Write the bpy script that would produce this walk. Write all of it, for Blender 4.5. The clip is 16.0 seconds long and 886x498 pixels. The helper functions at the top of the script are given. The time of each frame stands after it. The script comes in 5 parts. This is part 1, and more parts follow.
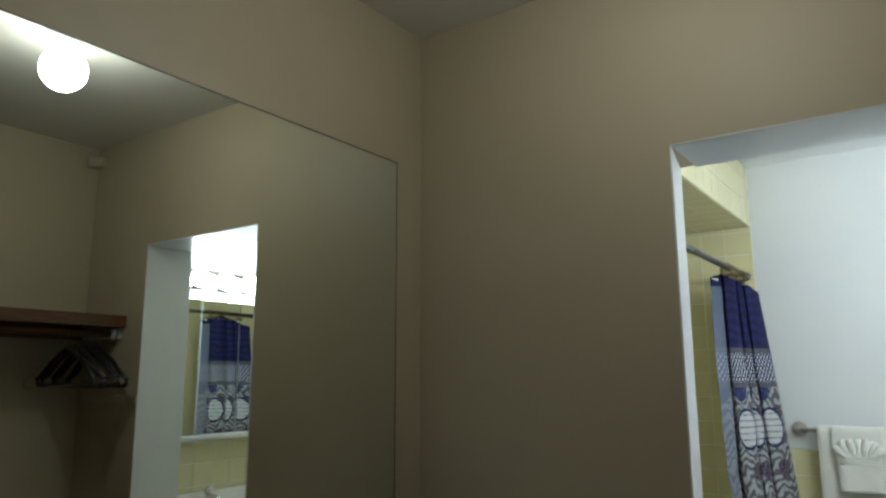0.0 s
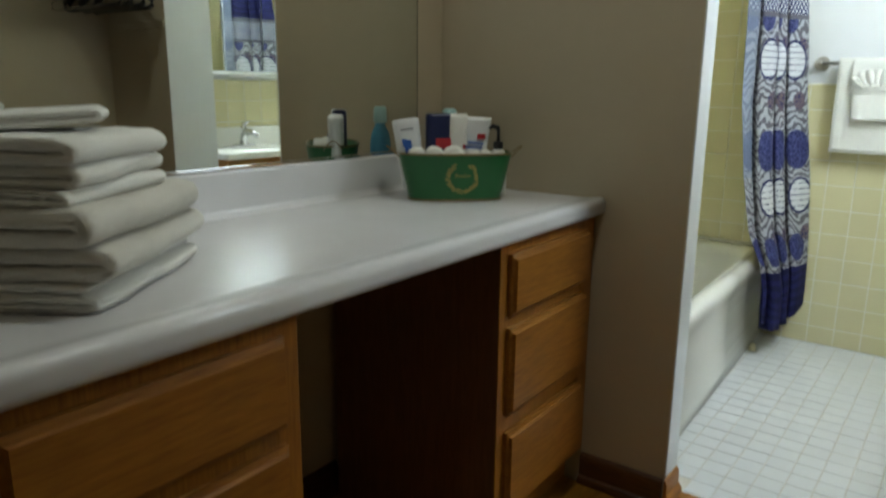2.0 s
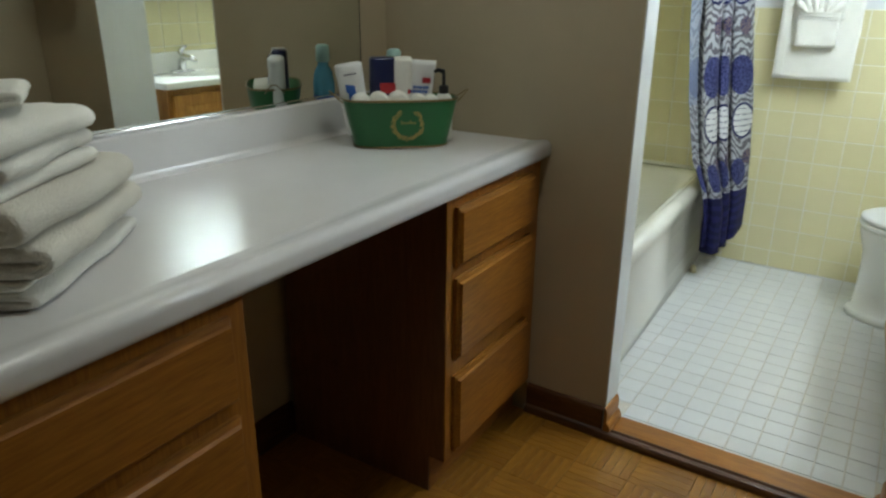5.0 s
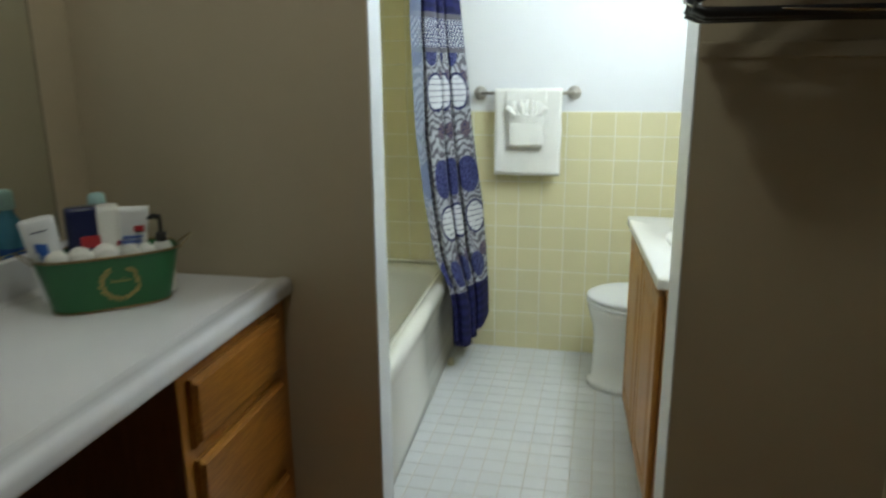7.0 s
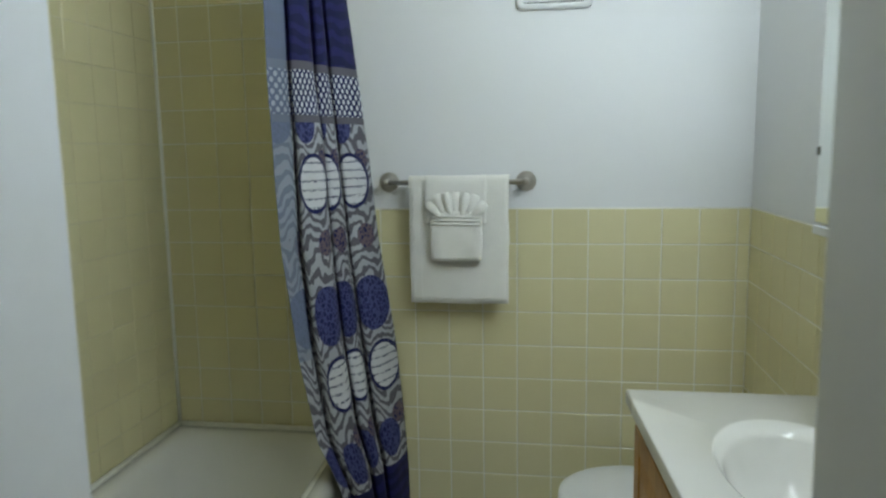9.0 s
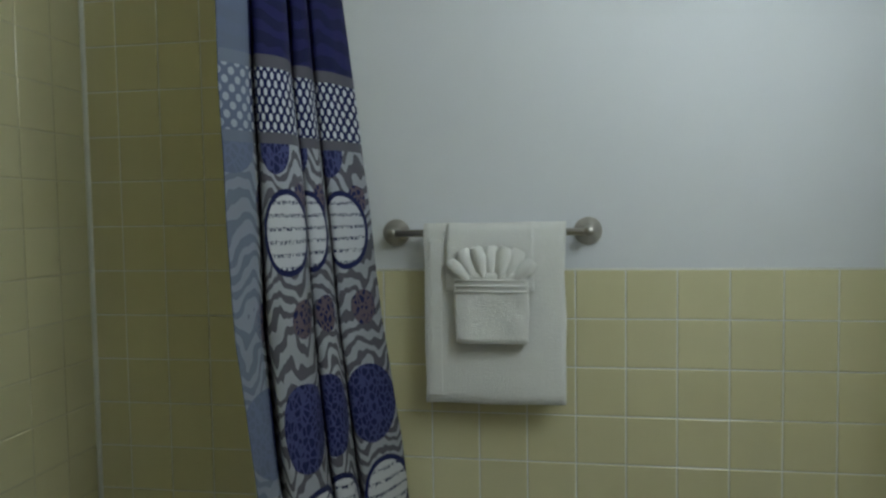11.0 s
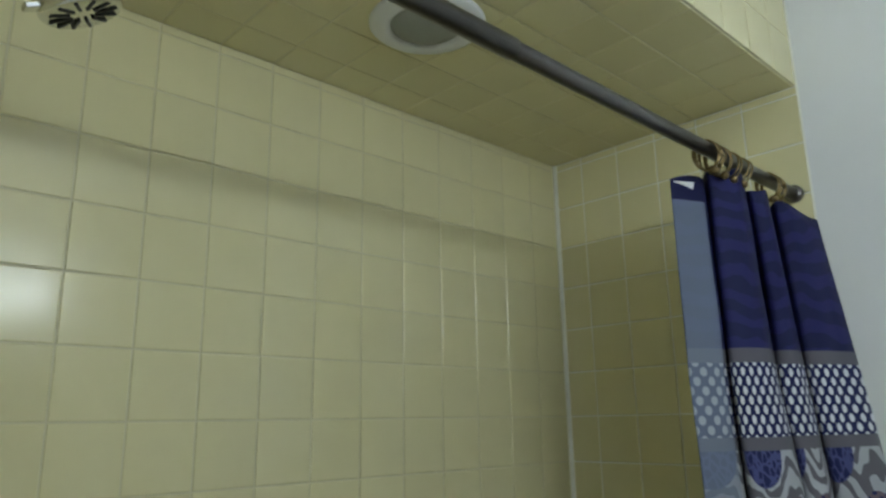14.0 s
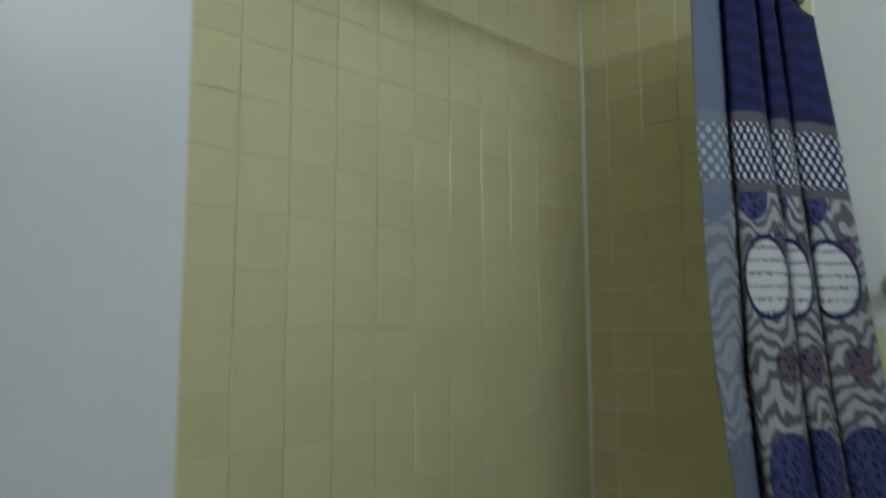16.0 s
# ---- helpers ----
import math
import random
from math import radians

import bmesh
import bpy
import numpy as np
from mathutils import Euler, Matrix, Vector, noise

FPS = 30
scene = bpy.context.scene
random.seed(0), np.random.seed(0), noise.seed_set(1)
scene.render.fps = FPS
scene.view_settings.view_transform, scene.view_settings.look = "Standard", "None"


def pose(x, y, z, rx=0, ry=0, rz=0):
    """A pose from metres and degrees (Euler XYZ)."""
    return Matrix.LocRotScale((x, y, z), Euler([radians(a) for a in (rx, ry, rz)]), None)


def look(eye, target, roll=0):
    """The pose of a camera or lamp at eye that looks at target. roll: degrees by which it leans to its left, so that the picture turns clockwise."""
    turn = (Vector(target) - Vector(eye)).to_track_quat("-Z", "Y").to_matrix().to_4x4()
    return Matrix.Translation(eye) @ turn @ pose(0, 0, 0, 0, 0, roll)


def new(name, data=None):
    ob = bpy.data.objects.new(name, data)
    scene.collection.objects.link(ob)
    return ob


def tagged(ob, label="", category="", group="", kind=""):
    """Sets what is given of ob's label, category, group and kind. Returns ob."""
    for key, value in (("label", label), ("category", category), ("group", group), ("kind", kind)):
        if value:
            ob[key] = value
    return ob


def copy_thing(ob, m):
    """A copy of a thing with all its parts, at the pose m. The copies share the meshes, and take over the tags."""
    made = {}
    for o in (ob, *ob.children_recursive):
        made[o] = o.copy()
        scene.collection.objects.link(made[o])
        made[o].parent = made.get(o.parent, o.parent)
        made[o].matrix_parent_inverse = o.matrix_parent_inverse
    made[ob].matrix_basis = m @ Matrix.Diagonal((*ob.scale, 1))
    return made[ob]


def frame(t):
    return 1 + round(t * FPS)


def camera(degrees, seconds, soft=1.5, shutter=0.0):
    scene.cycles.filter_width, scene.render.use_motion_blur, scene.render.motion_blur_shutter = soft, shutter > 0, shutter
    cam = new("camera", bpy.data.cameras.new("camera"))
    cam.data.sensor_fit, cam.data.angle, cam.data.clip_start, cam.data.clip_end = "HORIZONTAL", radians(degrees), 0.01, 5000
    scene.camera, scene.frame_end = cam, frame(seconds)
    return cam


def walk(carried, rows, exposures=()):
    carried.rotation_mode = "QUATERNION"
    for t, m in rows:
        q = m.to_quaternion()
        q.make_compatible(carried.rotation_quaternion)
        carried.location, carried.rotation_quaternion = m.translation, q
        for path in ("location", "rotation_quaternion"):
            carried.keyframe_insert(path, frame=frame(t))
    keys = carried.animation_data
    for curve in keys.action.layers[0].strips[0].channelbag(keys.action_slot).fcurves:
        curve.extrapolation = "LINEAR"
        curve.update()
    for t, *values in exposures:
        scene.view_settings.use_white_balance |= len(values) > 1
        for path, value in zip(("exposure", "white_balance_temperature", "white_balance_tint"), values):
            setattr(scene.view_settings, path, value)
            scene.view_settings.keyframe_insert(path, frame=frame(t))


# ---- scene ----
cam = camera(64.4, 16.0, 2.3, 0.5)
PATH = [
    (0, (0.074, -0.114, 1.476), (-1.062, 1.492, 1.836), -0.2),
    (0.5, (0.083, -0.136, 1.364), (-1.089, 1.445, 1.72), -0.3),
    (1, (0.096, -0.149, 1.252), (-1.11, 1.44, 1.384), -0.5),
    (1.5, (0.106, -0.16, 1.181), (-1.098, 1.419, 0.944), -0.0),
    (2, (0.13, -0.163, 1.134), (-1.051, 1.388, 0.689), 0.6),
    (2.5, (0.159, -0.149, 1.085), (-1.009, 1.376, 0.526), 1.0),
    (3, (0.169, -0.14, 1.097), (-0.971, 1.361, 0.427), 0.7),
    (5.5, (0.102, -0.14, 1.281), (-0.837, 1.482, 0.583), 0.4),
    (6, (0.068, -0.132, 1.329), (-0.661, 1.612, 0.677), 0.3),
    (6.5, (0.077, -0.131, 1.368), (-0.479, 1.706, 0.803), -0.3),
    (7, (0.096, 0.02, 1.353), (-0.339, 1.91, 0.863), -0.5),
    (7.5, (0.121, 0.306, 1.368), (-0.28, 2.219, 0.942), -0.4),
    (8, (0.095, 0.593, 1.341), (-0.265, 2.529, 0.988), -0.9),
    (8.5, (0.05, 0.858, 1.319), (-0.262, 2.815, 1.046), -0.8),
    (9, (0.027, 1.149, 1.346), (-0.276, 3.107, 1.073), -0.9),
    (9.2, (-0.003, 1.236, 1.341), (-0.292, 3.196, 1.068), -1.0),
    (11.5, (-0.169, 1.789, 1.297), (-0.509, 3.759, 1.245), -1.0),
    (12, (-0.219, 1.781, 1.314), (-0.916, 3.655, 1.31), -0.3),
    (12.5, (-0.147, 1.833, 1.389), (-1.234, 3.511, 1.449), -0.8),
    (13, (-0.132, 1.84, 1.449), (-1.38, 3.388, 1.661), -0.9),
    (13.5, (-0.134, 1.839, 1.482), (-1.483, 3.268, 1.85), -0.7),
    (14, (-0.135, 1.846, 1.485), (-1.545, 3.182, 1.963), -1.0),
    (14.5, (-0.146, 1.859, 1.459), (-1.591, 3.132, 1.998), -0.9),
    (15, (-0.17, 1.86, 1.346), (-1.635, 3.107, 1.894), -0.9),
    (15.5, (-0.133, 1.802, 1.243), (-1.62, 3.054, 1.715), -0.8),
    (16, (-0.072, 1.646, 1.168), (-1.514, 3.014, 1.394), -0.2),
]
walk(cam, [(t, look(eye, target, roll)) for t, eye, target, roll in PATH],
     exposures=[(0, 0.30), (0.8, 0.6), (1.5, 1.0), (2, 1.25), (3, 1.6), (5.5, 1.25), (6, 1.14), (7, 1.06), (8, 0.65), (9, 0.12), (11.5, -0.48), (12.5, -0.32), (14.5, -0.12), (15.5, -0.14), (16, -0.25)])

# ---- plan (metres) ----
XW, XE = -1.25, 0.61          # bathroom west (tub) and east (vanity) walls
YD0, YD1 = 1.599, 1.815       # wall with the doorway: dressing side, bath side
YE = 3.33                     # far bathroom wall
DX0, DX1, DH = -0.438, 0.274, 2.049   # doorway
CEIL, BCEIL = 2.565, 2.447      # ceilings
SOF, SOFX = 2.162, -0.609     # soffit over the tub
XC = 0.74                     # closet back wall
YS = -1.9                     # wall behind the walker

# ---- world ----
world = bpy.data.worlds.new("world")
scene.world = world
world.use_nodes = True
world.node_tree.nodes["Background"].inputs[0].default_value = (0.02, 0.02, 0.022, 1)
world.node_tree.nodes["Background"].inputs[1].default_value = 0.3


# ---- materials ----
def srgb(r, g, b):
    return tuple(((c / 255) / 12.92 if c / 255 < 0.04045 else ((c / 255 + 0.055) / 1.055) ** 2.4) for c in (r, g, b)) + (1,)


def mat(name, color, rough=0.5, metal=0.0, var=0.08, scale=6.0, bump=0.0, bscale=60.0, rand=0.0, coat=0.0, stretch=None, spec=0.5, relief=0.002):
    """A surface with large and fine variation of its colour, varied roughness and fine relief."""
    m = bpy.data.materials.new(name)
    m.use_nodes = True
    nt = m.node_tree
    b = nt.nodes["Principled BSDF"]
    b.inputs["Metallic"].default_value = metal
    b.inputs["Specular IOR Level"].default_value = spec
    b.inputs["Coat Weight"].default_value = coat
    tc = nt.nodes.new("ShaderNodeTexCoord")
    mp = nt.nodes.new("ShaderNodeMapping")
    if stretch:
        mp.inputs["Scale"].default_value = stretch
    nt.links.new(tc.outputs["Object"], mp.inputs[0])
    n1 = nt.nodes.new("ShaderNodeTexNoise")
    n1.inputs["Scale"].default_value, n1.inputs["Detail"].default_value = scale, 6
    nt.links.new(mp.outputs[0], n1.inputs["Vector"])
    n2 = nt.nodes.new("ShaderNodeTexNoise")
    n2.inputs["Scale"].default_value, n2.inputs["Detail"].default_value = bscale, 3
    nt.links.new(mp.outputs[0], n2.inputs["Vector"])
    hsv = nt.nodes.new("ShaderNodeHueSaturation")
    hsv.inputs["Color"].default_value = color
    add = nt.nodes.new("ShaderNodeMath")
    add.operation = "MULTIPLY_ADD"
    nt.links.new(n1.outputs[0], add.inputs[0])
    add.inputs[1].default_value, add.inputs[2].default_value = 2 * var, 1 - var
    last = add
    if rand:
        oi = nt.nodes.new("ShaderNodeObjectInfo")
        a2 = nt.nodes.new("ShaderNodeMath")
        a2.operation = "MULTIPLY_ADD"
        nt.links.new(oi.outputs["Random"], a2.inputs[0])
        a2.inputs[1].default_value = rand
        nt.links.new(add.outputs[0], a2.inputs[2])
        last = a2
    nt.links.new(last.outputs[0], hsv.inputs["Value"])
    nt.links.new(hsv.outputs[0], b.inputs["Base Color"])
    rr = nt.nodes.new("ShaderNodeMath")
    rr.operation = "MULTIPLY_ADD"
    nt.links.new(n1.outputs[0], rr.inputs[0])
    rr.inputs[1].default_value, rr.inputs[2].default_value = 0.25 * rough, rough * 0.87
    nt.links.new(rr.outputs[0], b.inputs["Roughness"])
    if bump:
        bp = nt.nodes.new("ShaderNodeBump")
        bp.inputs["Strength"].default_value, bp.inputs["Distance"].default_value = bump, relief
        nt.links.new(n2.outputs[0], bp.inputs["Height"])
        nt.links.new(bp.outputs[0], b.inputs["Normal"])
    return m


def wood(name, dark, light, axis=2, rough=0.38, ring=9.0, rand=0.0):
    """Oak with long grain along one axis."""
    m = bpy.data.materials.new(name)
    m.use_nodes = True
    nt = m.node_tree
    b = nt.nodes["Principled BSDF"]
    tc = nt.nodes.new("ShaderNodeTexCoord")
    mp = nt.nodes.new("ShaderNodeMapping")
    sc = [ring, ring, ring]
    sc[axis] = ring * 0.09
    mp.inputs["Scale"].default_value = sc
    nt.links.new(tc.outputs["Object"], mp.inputs[0])
    n1 = nt.nodes.new("ShaderNodeTexNoise")
    n1.inputs["Scale"].default_value, n1.inputs["Detail"].default_value, n1.inputs["Distortion"].default_value = 1.6, 5, 0.8
    nt.links.new(mp.outputs[0], n1.inputs["Vector"])
    wv = nt.nodes.new("ShaderNodeMath")
    wv.operation = "MULTIPLY"
    wv.inputs[1].default_value = 34
    nt.links.new(n1.outputs[0], wv.inputs[0])
    sn = nt.nodes.new("ShaderNodeMath")
    sn.operation = "SINE"
    nt.links.new(wv.outputs[0], sn.inputs[0])
    n2 = nt.nodes.new("ShaderNodeTexNoise")
    n2.inputs["Scale"].default_value, n2.inputs["Detail"].default_value = 22, 4
    nt.links.new(mp.outputs[0], n2.inputs["Vector"])
    mx = nt.nodes.new("ShaderNodeMath")
    mx.operation = "MULTIPLY_ADD"
    nt.links.new(sn.outputs[0], mx.inputs[0])
    mx.inputs[1].default_value = 0.09
    nt.links.new(n2.outputs[0], mx.inputs[2])
    last = mx
    if rand:
        oi = nt.nodes.new("ShaderNodeObjectInfo")
        a2 = nt.nodes.new("ShaderNodeMath")
        a2.operation = "MULTIPLY_ADD"
        nt.links.new(oi.outputs["Random"], a2.inputs[0])
        a2.inputs[1].default_value = rand
        sub = nt.nodes.new("ShaderNodeMath")
        sub.operation = "SUBTRACT"
        nt.links.new(mx.outputs[0], sub.inputs[0])
        sub.inputs[1].default_value = rand / 2
        nt.links.new(sub.outputs[0], a2.inputs[2])
        last = a2
    cr = nt.nodes.new("ShaderNodeValToRGB")
    cr.color_ramp.elements[0].position, cr.color_ramp.elements[1].position = 0.22, 0.80
    cr.color_ramp.elements[0].color, cr.color_ramp.elements[1].color = dark, light
    nt.links.new(last.outputs[0], cr.inputs[0])
    nt.links.new(cr.outputs[0], b.inputs["Base Color"])
    b.inputs["Roughness"].default_value = rough
    bp = nt.nodes.new("ShaderNodeBump")
    bp.inputs["Strength"].default_value, bp.inputs["Distance"].default_value = 0.25, 0.001
    nt.links.new(n2.outputs[0], bp.inputs["Height"])
    nt.links.new(bp.outputs[0], b.inputs["Normal"])
    return m


def glow(name, color, strength):
    m = bpy.data.materials.new(name)
    m.use_nodes = True
    b = m.node_tree.nodes["Principled BSDF"]
    b.inputs["Base Color"].default_value = (0.85, 0.85, 0.82, 1)
    b.inputs["Emission Color"].default_value = color
    b.inputs["Emission Strength"].default_value = strength
    return m


M_BEIGE = mat("beige wall paint", (0.48, 0.405, 0.29, 1), 0.55, var=0.05, scale=2.2, bump=0.12, bscale=90)
M_CEIL = mat("flat ceiling paint", (0.72, 0.70, 0.65, 1), 0.9, var=0.05, scale=3, bump=0.35, bscale=160)
M_WHITEWALL = mat("white bathroom paint", (0.78, 0.79, 0.80, 1), 0.45, var=0.03, scale=2.5, bump=0.15, bscale=80)
M_WHITE = mat("white gloss trim paint", (0.70, 0.715, 0.73, 1), 0.32, var=0.04, scale=5, bump=0.25, bscale=45, stretch=(1, 1, 0.15))
M_TILE = mat("yellow glazed tile", (0.69, 0.635, 0.385, 1), 0.17, var=0.05, scale=4, bump=0.03, bscale=30, rand=0.05)
M_GROUT = mat("pale grout", (0.625, 0.58, 0.39, 1), 0.6, var=0.10, scale=8, bump=0.3, bscale=200)
M_FTILE = mat("white mosaic floor tile", (0.64, 0.65, 0.65, 1), 0.3, var=0.06, scale=5, rand=0.06)
M_FGROUT = mat("worn tan floor grout", (0.58, 0.545, 0.47, 1), 0.9, var=0.25, scale=5, bump=0.3, bscale=200)
M_TUB = mat("white enamel", (0.80, 0.79, 0.74, 1), 0.14, var=0.03, scale=3)
M_CHINA = mat("white china", (0.82, 0.82, 0.80, 1), 0.1, var=0.02, scale=3)
M_COUNTER = mat("pale grey laminate", (0.73, 0.72, 0.73, 1), 0.24, var=0.03, scale=9, bump=0.02, bscale=300)
M_MARBLE = mat("cultured marble", (0.85, 0.84, 0.80, 1), 0.14, var=0.03, scale=4)
M_OAKX = wood("oak grain along x", srgb(136, 84, 28), srgb(176, 117, 43), 0)
M_OAKY = wood("oak grain along y", srgb(136, 84, 28), srgb(176, 117, 43), 1)
M_OAKZ = wood("oak upright grain", srgb(136, 84, 28), srgb(176, 117, 43), 2)
M_OAKV = wood("light vanity oak", srgb(158, 104, 44), srgb(200, 146, 72), 2)
M_DARKOAK = wood("dark stained wood", srgb(60, 34, 16), srgb(98, 60, 28), 0)
M_DARKOAKY = wood("dark stained wood y", srgb(60, 34, 16), srgb(98, 60, 28), 1)
M_CABSIDE = wood("dark cabinet side veneer", srgb(104, 70, 44), srgb(124, 86, 56), 2)
M_PARQX = wood("parquet oak x", srgb(122, 78, 22), srgb(168, 116, 42), 0, 0.3, 14, 0.24)
M_PARQY = wood("parquet oak y", srgb(122, 78, 22), srgb(168, 116, 42), 1, 0.3, 14, 0.24)
M_NICKEL = mat("brushed nickel", (0.45, 0.42, 0.37, 1), 0.3, 1.0, var=0.05, scale=30)
M_CHROME = mat("chrome", (0.75, 0.75, 0.75, 1), 0.08, 1.0, var=0.02, scale=10)
M_ROD = mat("worn steel rod", (0.15, 0.14, 0.135, 1), 0.32, 1.0, var=0.15, scale=20)
M_BRASS = mat("antique brass", (0.26, 0.19, 0.09, 1), 0.3, 1.0, var=0.1, scale=30)
M_TERRY = mat("white terry cloth", (0.88, 0.87, 0.82, 1), 0.95, var=0.07, scale=14, bump=1.0, bscale=380, spec=0.1, relief=0.003)
M_TERRY2 = mat("grey-white terry cloth", (0.76, 0.73, 0.66, 1), 0.95, var=0.10, scale=14, bump=1.0, bscale=340, spec=0.1, relief=0.0035)
M_GREEN = mat("green painted tin", (0.012, 0.13, 0.035, 1), 0.32, var=0.12, scale=9, bump=0.05, bscale=60)
M_GOLD = mat("faded gold print", (0.42, 0.32, 0.10, 1), 0.4, 0.4, var=0.2, scale=30)
M_BLACK = mat("black plastic", (0.012, 0.012, 0.014, 1), 0.35, var=0.1, scale=20)
M_WPLASTIC = mat("white plastic", (0.76, 0.77, 0.78, 1), 0.35, var=0.03, scale=8)
M_NAVYP = mat("navy plastic", (0.012, 0.018, 0.07, 1), 0.3, var=0.05, scale=8)
M_BLUEP = mat("blue print", (0.03, 0.12, 0.45, 1), 0.35, var=0.05, scale=8)
M_REDP = mat("red print", (0.45, 0.03, 0.04, 1), 0.35, var=0.05, scale=8)
M_CAULK = mat("white caulk", (0.85, 0.84, 0.77, 1), 0.5, var=0.1, scale=15)
# shade inside the cabinet gaps put into the colour; also the dark parquet joints
M_SHADOWGAP = mat("dark joints and shaded gaps", (0.02, 0.014, 0.01, 1), 0.8, var=0.1, scale=9)
M_PAPER = mat("cream paper", (0.78, 0.77, 0.73, 1), 0.7, var=0.04, scale=12)
M_AQUA = mat("pale aqua wrapper", (0.45, 0.68, 0.68, 1), 0.35, var=0.05, scale=9)
M_BULB = glow("lit frosted bulb", (0.84, 0.97, 1.02, 1), 50.0)
M_GLOBE = glow("lit opal globe", (0.90, 0.97, 0.90, 1), 26.0)

M_MIRROR = bpy.data.materials.new("silver mirror")
M_MIRROR.use_nodes = True
_b = M_MIRROR.node_tree.nodes["Principled BSDF"]
_b.inputs["Base Color"].default_value = (0.80, 0.83, 0.79, 1)
_b.inputs["Metallic"].default_value, _b.inputs["Roughness"].default_value = 1.0, 0.01


# ---- mesh helpers ----
def empty(name, loc=(0, 0, 0), rz=0.0):
    ob = new(name)
    ob.matrix_basis = pose(*loc, 0, 0, rz)
    return ob


def part(name, bm, material, parent=None, label="", smooth=False, loc=None):
    me = bpy.data.meshes.new(name)
    bmesh.ops.recalc_face_normals(bm, faces=bm.faces)
    for f in bm.faces:
        f.smooth = smooth
    bm.to_mesh(me)
    bm.free()
    ob = new(name, me)
    for x in material if isinstance(material, (list, tuple)) else [material]:
        me.materials.append(x)
    if parent is not None:
        ob.parent = parent
    if loc is not None:
        ob.location = loc
    if label:
        ob["label"] = label
    return ob


def box(x0, x1, y0, y1, z0, z1, bev=0.0, seg=2, bm=None):
    bm = bm or bmesh.new()
    r = bmesh.ops.create_cube(bm, size=1.0, matrix=Matrix.Translation(((x0 + x1) / 2, (y0 + y1) / 2, (z0 + z1) / 2)) @ Matrix.Diagonal((x1 - x0, y1 - y0, z1 - z0, 1)))
    if bev:
        es = list({e for v in r["verts"] for e in v.link_edges})
        bmesh.ops.bevel(bm, geom=es, offset=bev, segments=seg, affect="EDGES", profile=0.5)
    return bm


def lathe(profile, seg=32, m=None, bm=None):
    """Profile of (radius, height) turned round z, then placed by m."""
    bm = bm or bmesh.new()
    rings = []
    for r, z in profile:
        if r < 1e-6:
            rings.append([bm.verts.new((0, 0, z))])
        else:
            rings.append([bm.verts.new((r * math.cos(2 * math.pi * k / seg), r * math.sin(2 * math.pi * k / seg), z)) for k in range(seg)])
    for a, b in zip(rings, rings[1:]):
        for k in range(seg):
            q = (k + 1) % seg
            vs = [a[k % len(a)], a[q % len(a)], b[q % len(b)], b[k % len(b)]]
            u = []
            for v in vs:
                if v not in u:
                    u.append(v)
            if len(u) > 2:
                bm.faces.new(u)
    if m is not None:
        bmesh.ops.transform(bm, matrix=m, verts=[v for r in rings for v in r])
    return bm


def loft(rings, close=True, cap=True, bm=None):
    """Rings of equal length joined one to the next."""
    bm = bm or bmesh.new()
    vs = [[bm.verts.new(p) for p in r] for r in rings]
    n = len(rings[0])
    for a, b in zip(vs, vs[1:]):
        for k in range(n if close else n - 1):
            bm.faces.new((a[k], a[(k + 1) % n], b[(k + 1) % n], b[k]))
    if cap and close:
        bm.faces.new(vs[0])
        bm.faces.new(list(reversed(vs[-1])))
    return bm


def tube(points, r, seg=10, bm=None, cap=True):
    """A round bar along points."""
    pts = [Vector(p) for p in points]
    rings = []
    up = Vector((0, 0, 1))
    for i, p in enumerate(pts):
        d = (pts[min(i + 1, len(pts) - 1)] - pts[max(i - 1, 0)]).normalized()
        s = d.cross(up)
        if s.length < 1e-3:
            s = d.cross(Vector((1, 0, 0)))
        s.normalize()
        u = s.cross(d)
        rr = r[i] if isinstance(r, (list, tuple)) else r
        rings.append([p + rr * (math.cos(2 * math.pi * k / seg) * s + math.sin(2 * math.pi * k / seg) * u) for k in range(seg)])
    return loft(rings, True, cap, bm)


def rect_ring(cx, cy, hx, hy, r, z, n=6, fill=0):
    """Rounded rectangle of points at height z; fill adds points along its sides."""
    out = []
    for sx, sy, a0 in ((1, 1, 0), (-1, 1, 90), (-1, -1, 180), (1, -1, 270)):
        for k in range(n + 1):
            a = radians(a0 + 90 * k / n)
            out.append((cx + sx * (hx - r) + r * math.cos(a), cy + sy * (hy - r) + r * math.sin(a), z))
    if fill:
        full = []
        for p, q in zip(out, out[1:] + out[:1]):
            full.append(p)
            if math.dist(p, q) > 0.05:
                full += [tuple(u + (v - u) * j / (fill + 1) for u, v in zip(p, q)) for j in range(1, fill + 1)]
        out = full
    return out


def oval_ring(cx, cy, rx, ry, z, n=40, power=2.0):
    out = []
    for k in range(n):
        a = 2 * math.pi * k / n
        c, s = math.cos(a), math.sin(a)
        out.append((cx + rx * math.copysign(abs(c) ** (2 / power), c), cy + ry * math.copysign(abs(s) ** (2 / power), s), z))
    return out


def structure(name, bm, material, label, category, smooth=False):
    return tagged(part(name, bm, material, smooth=smooth), label, category, kind="structure")


# ---- large structure ----
T = 0.12
GD = 0.0011                   # depth of the tile joints
SKEW = radians(0.1)          # the mirror wall runs slightly out of square


def skewed(ob):
    """Turn a thing about the corner of the mirror wall."""
    c = Matrix.Translation((-1.222, YD0, 0))
    ob.matrix_basis = c @ Matrix.Rotation(SKEW, 4, "Z") @ c.inverted() @ ob.matrix_basis
    return ob


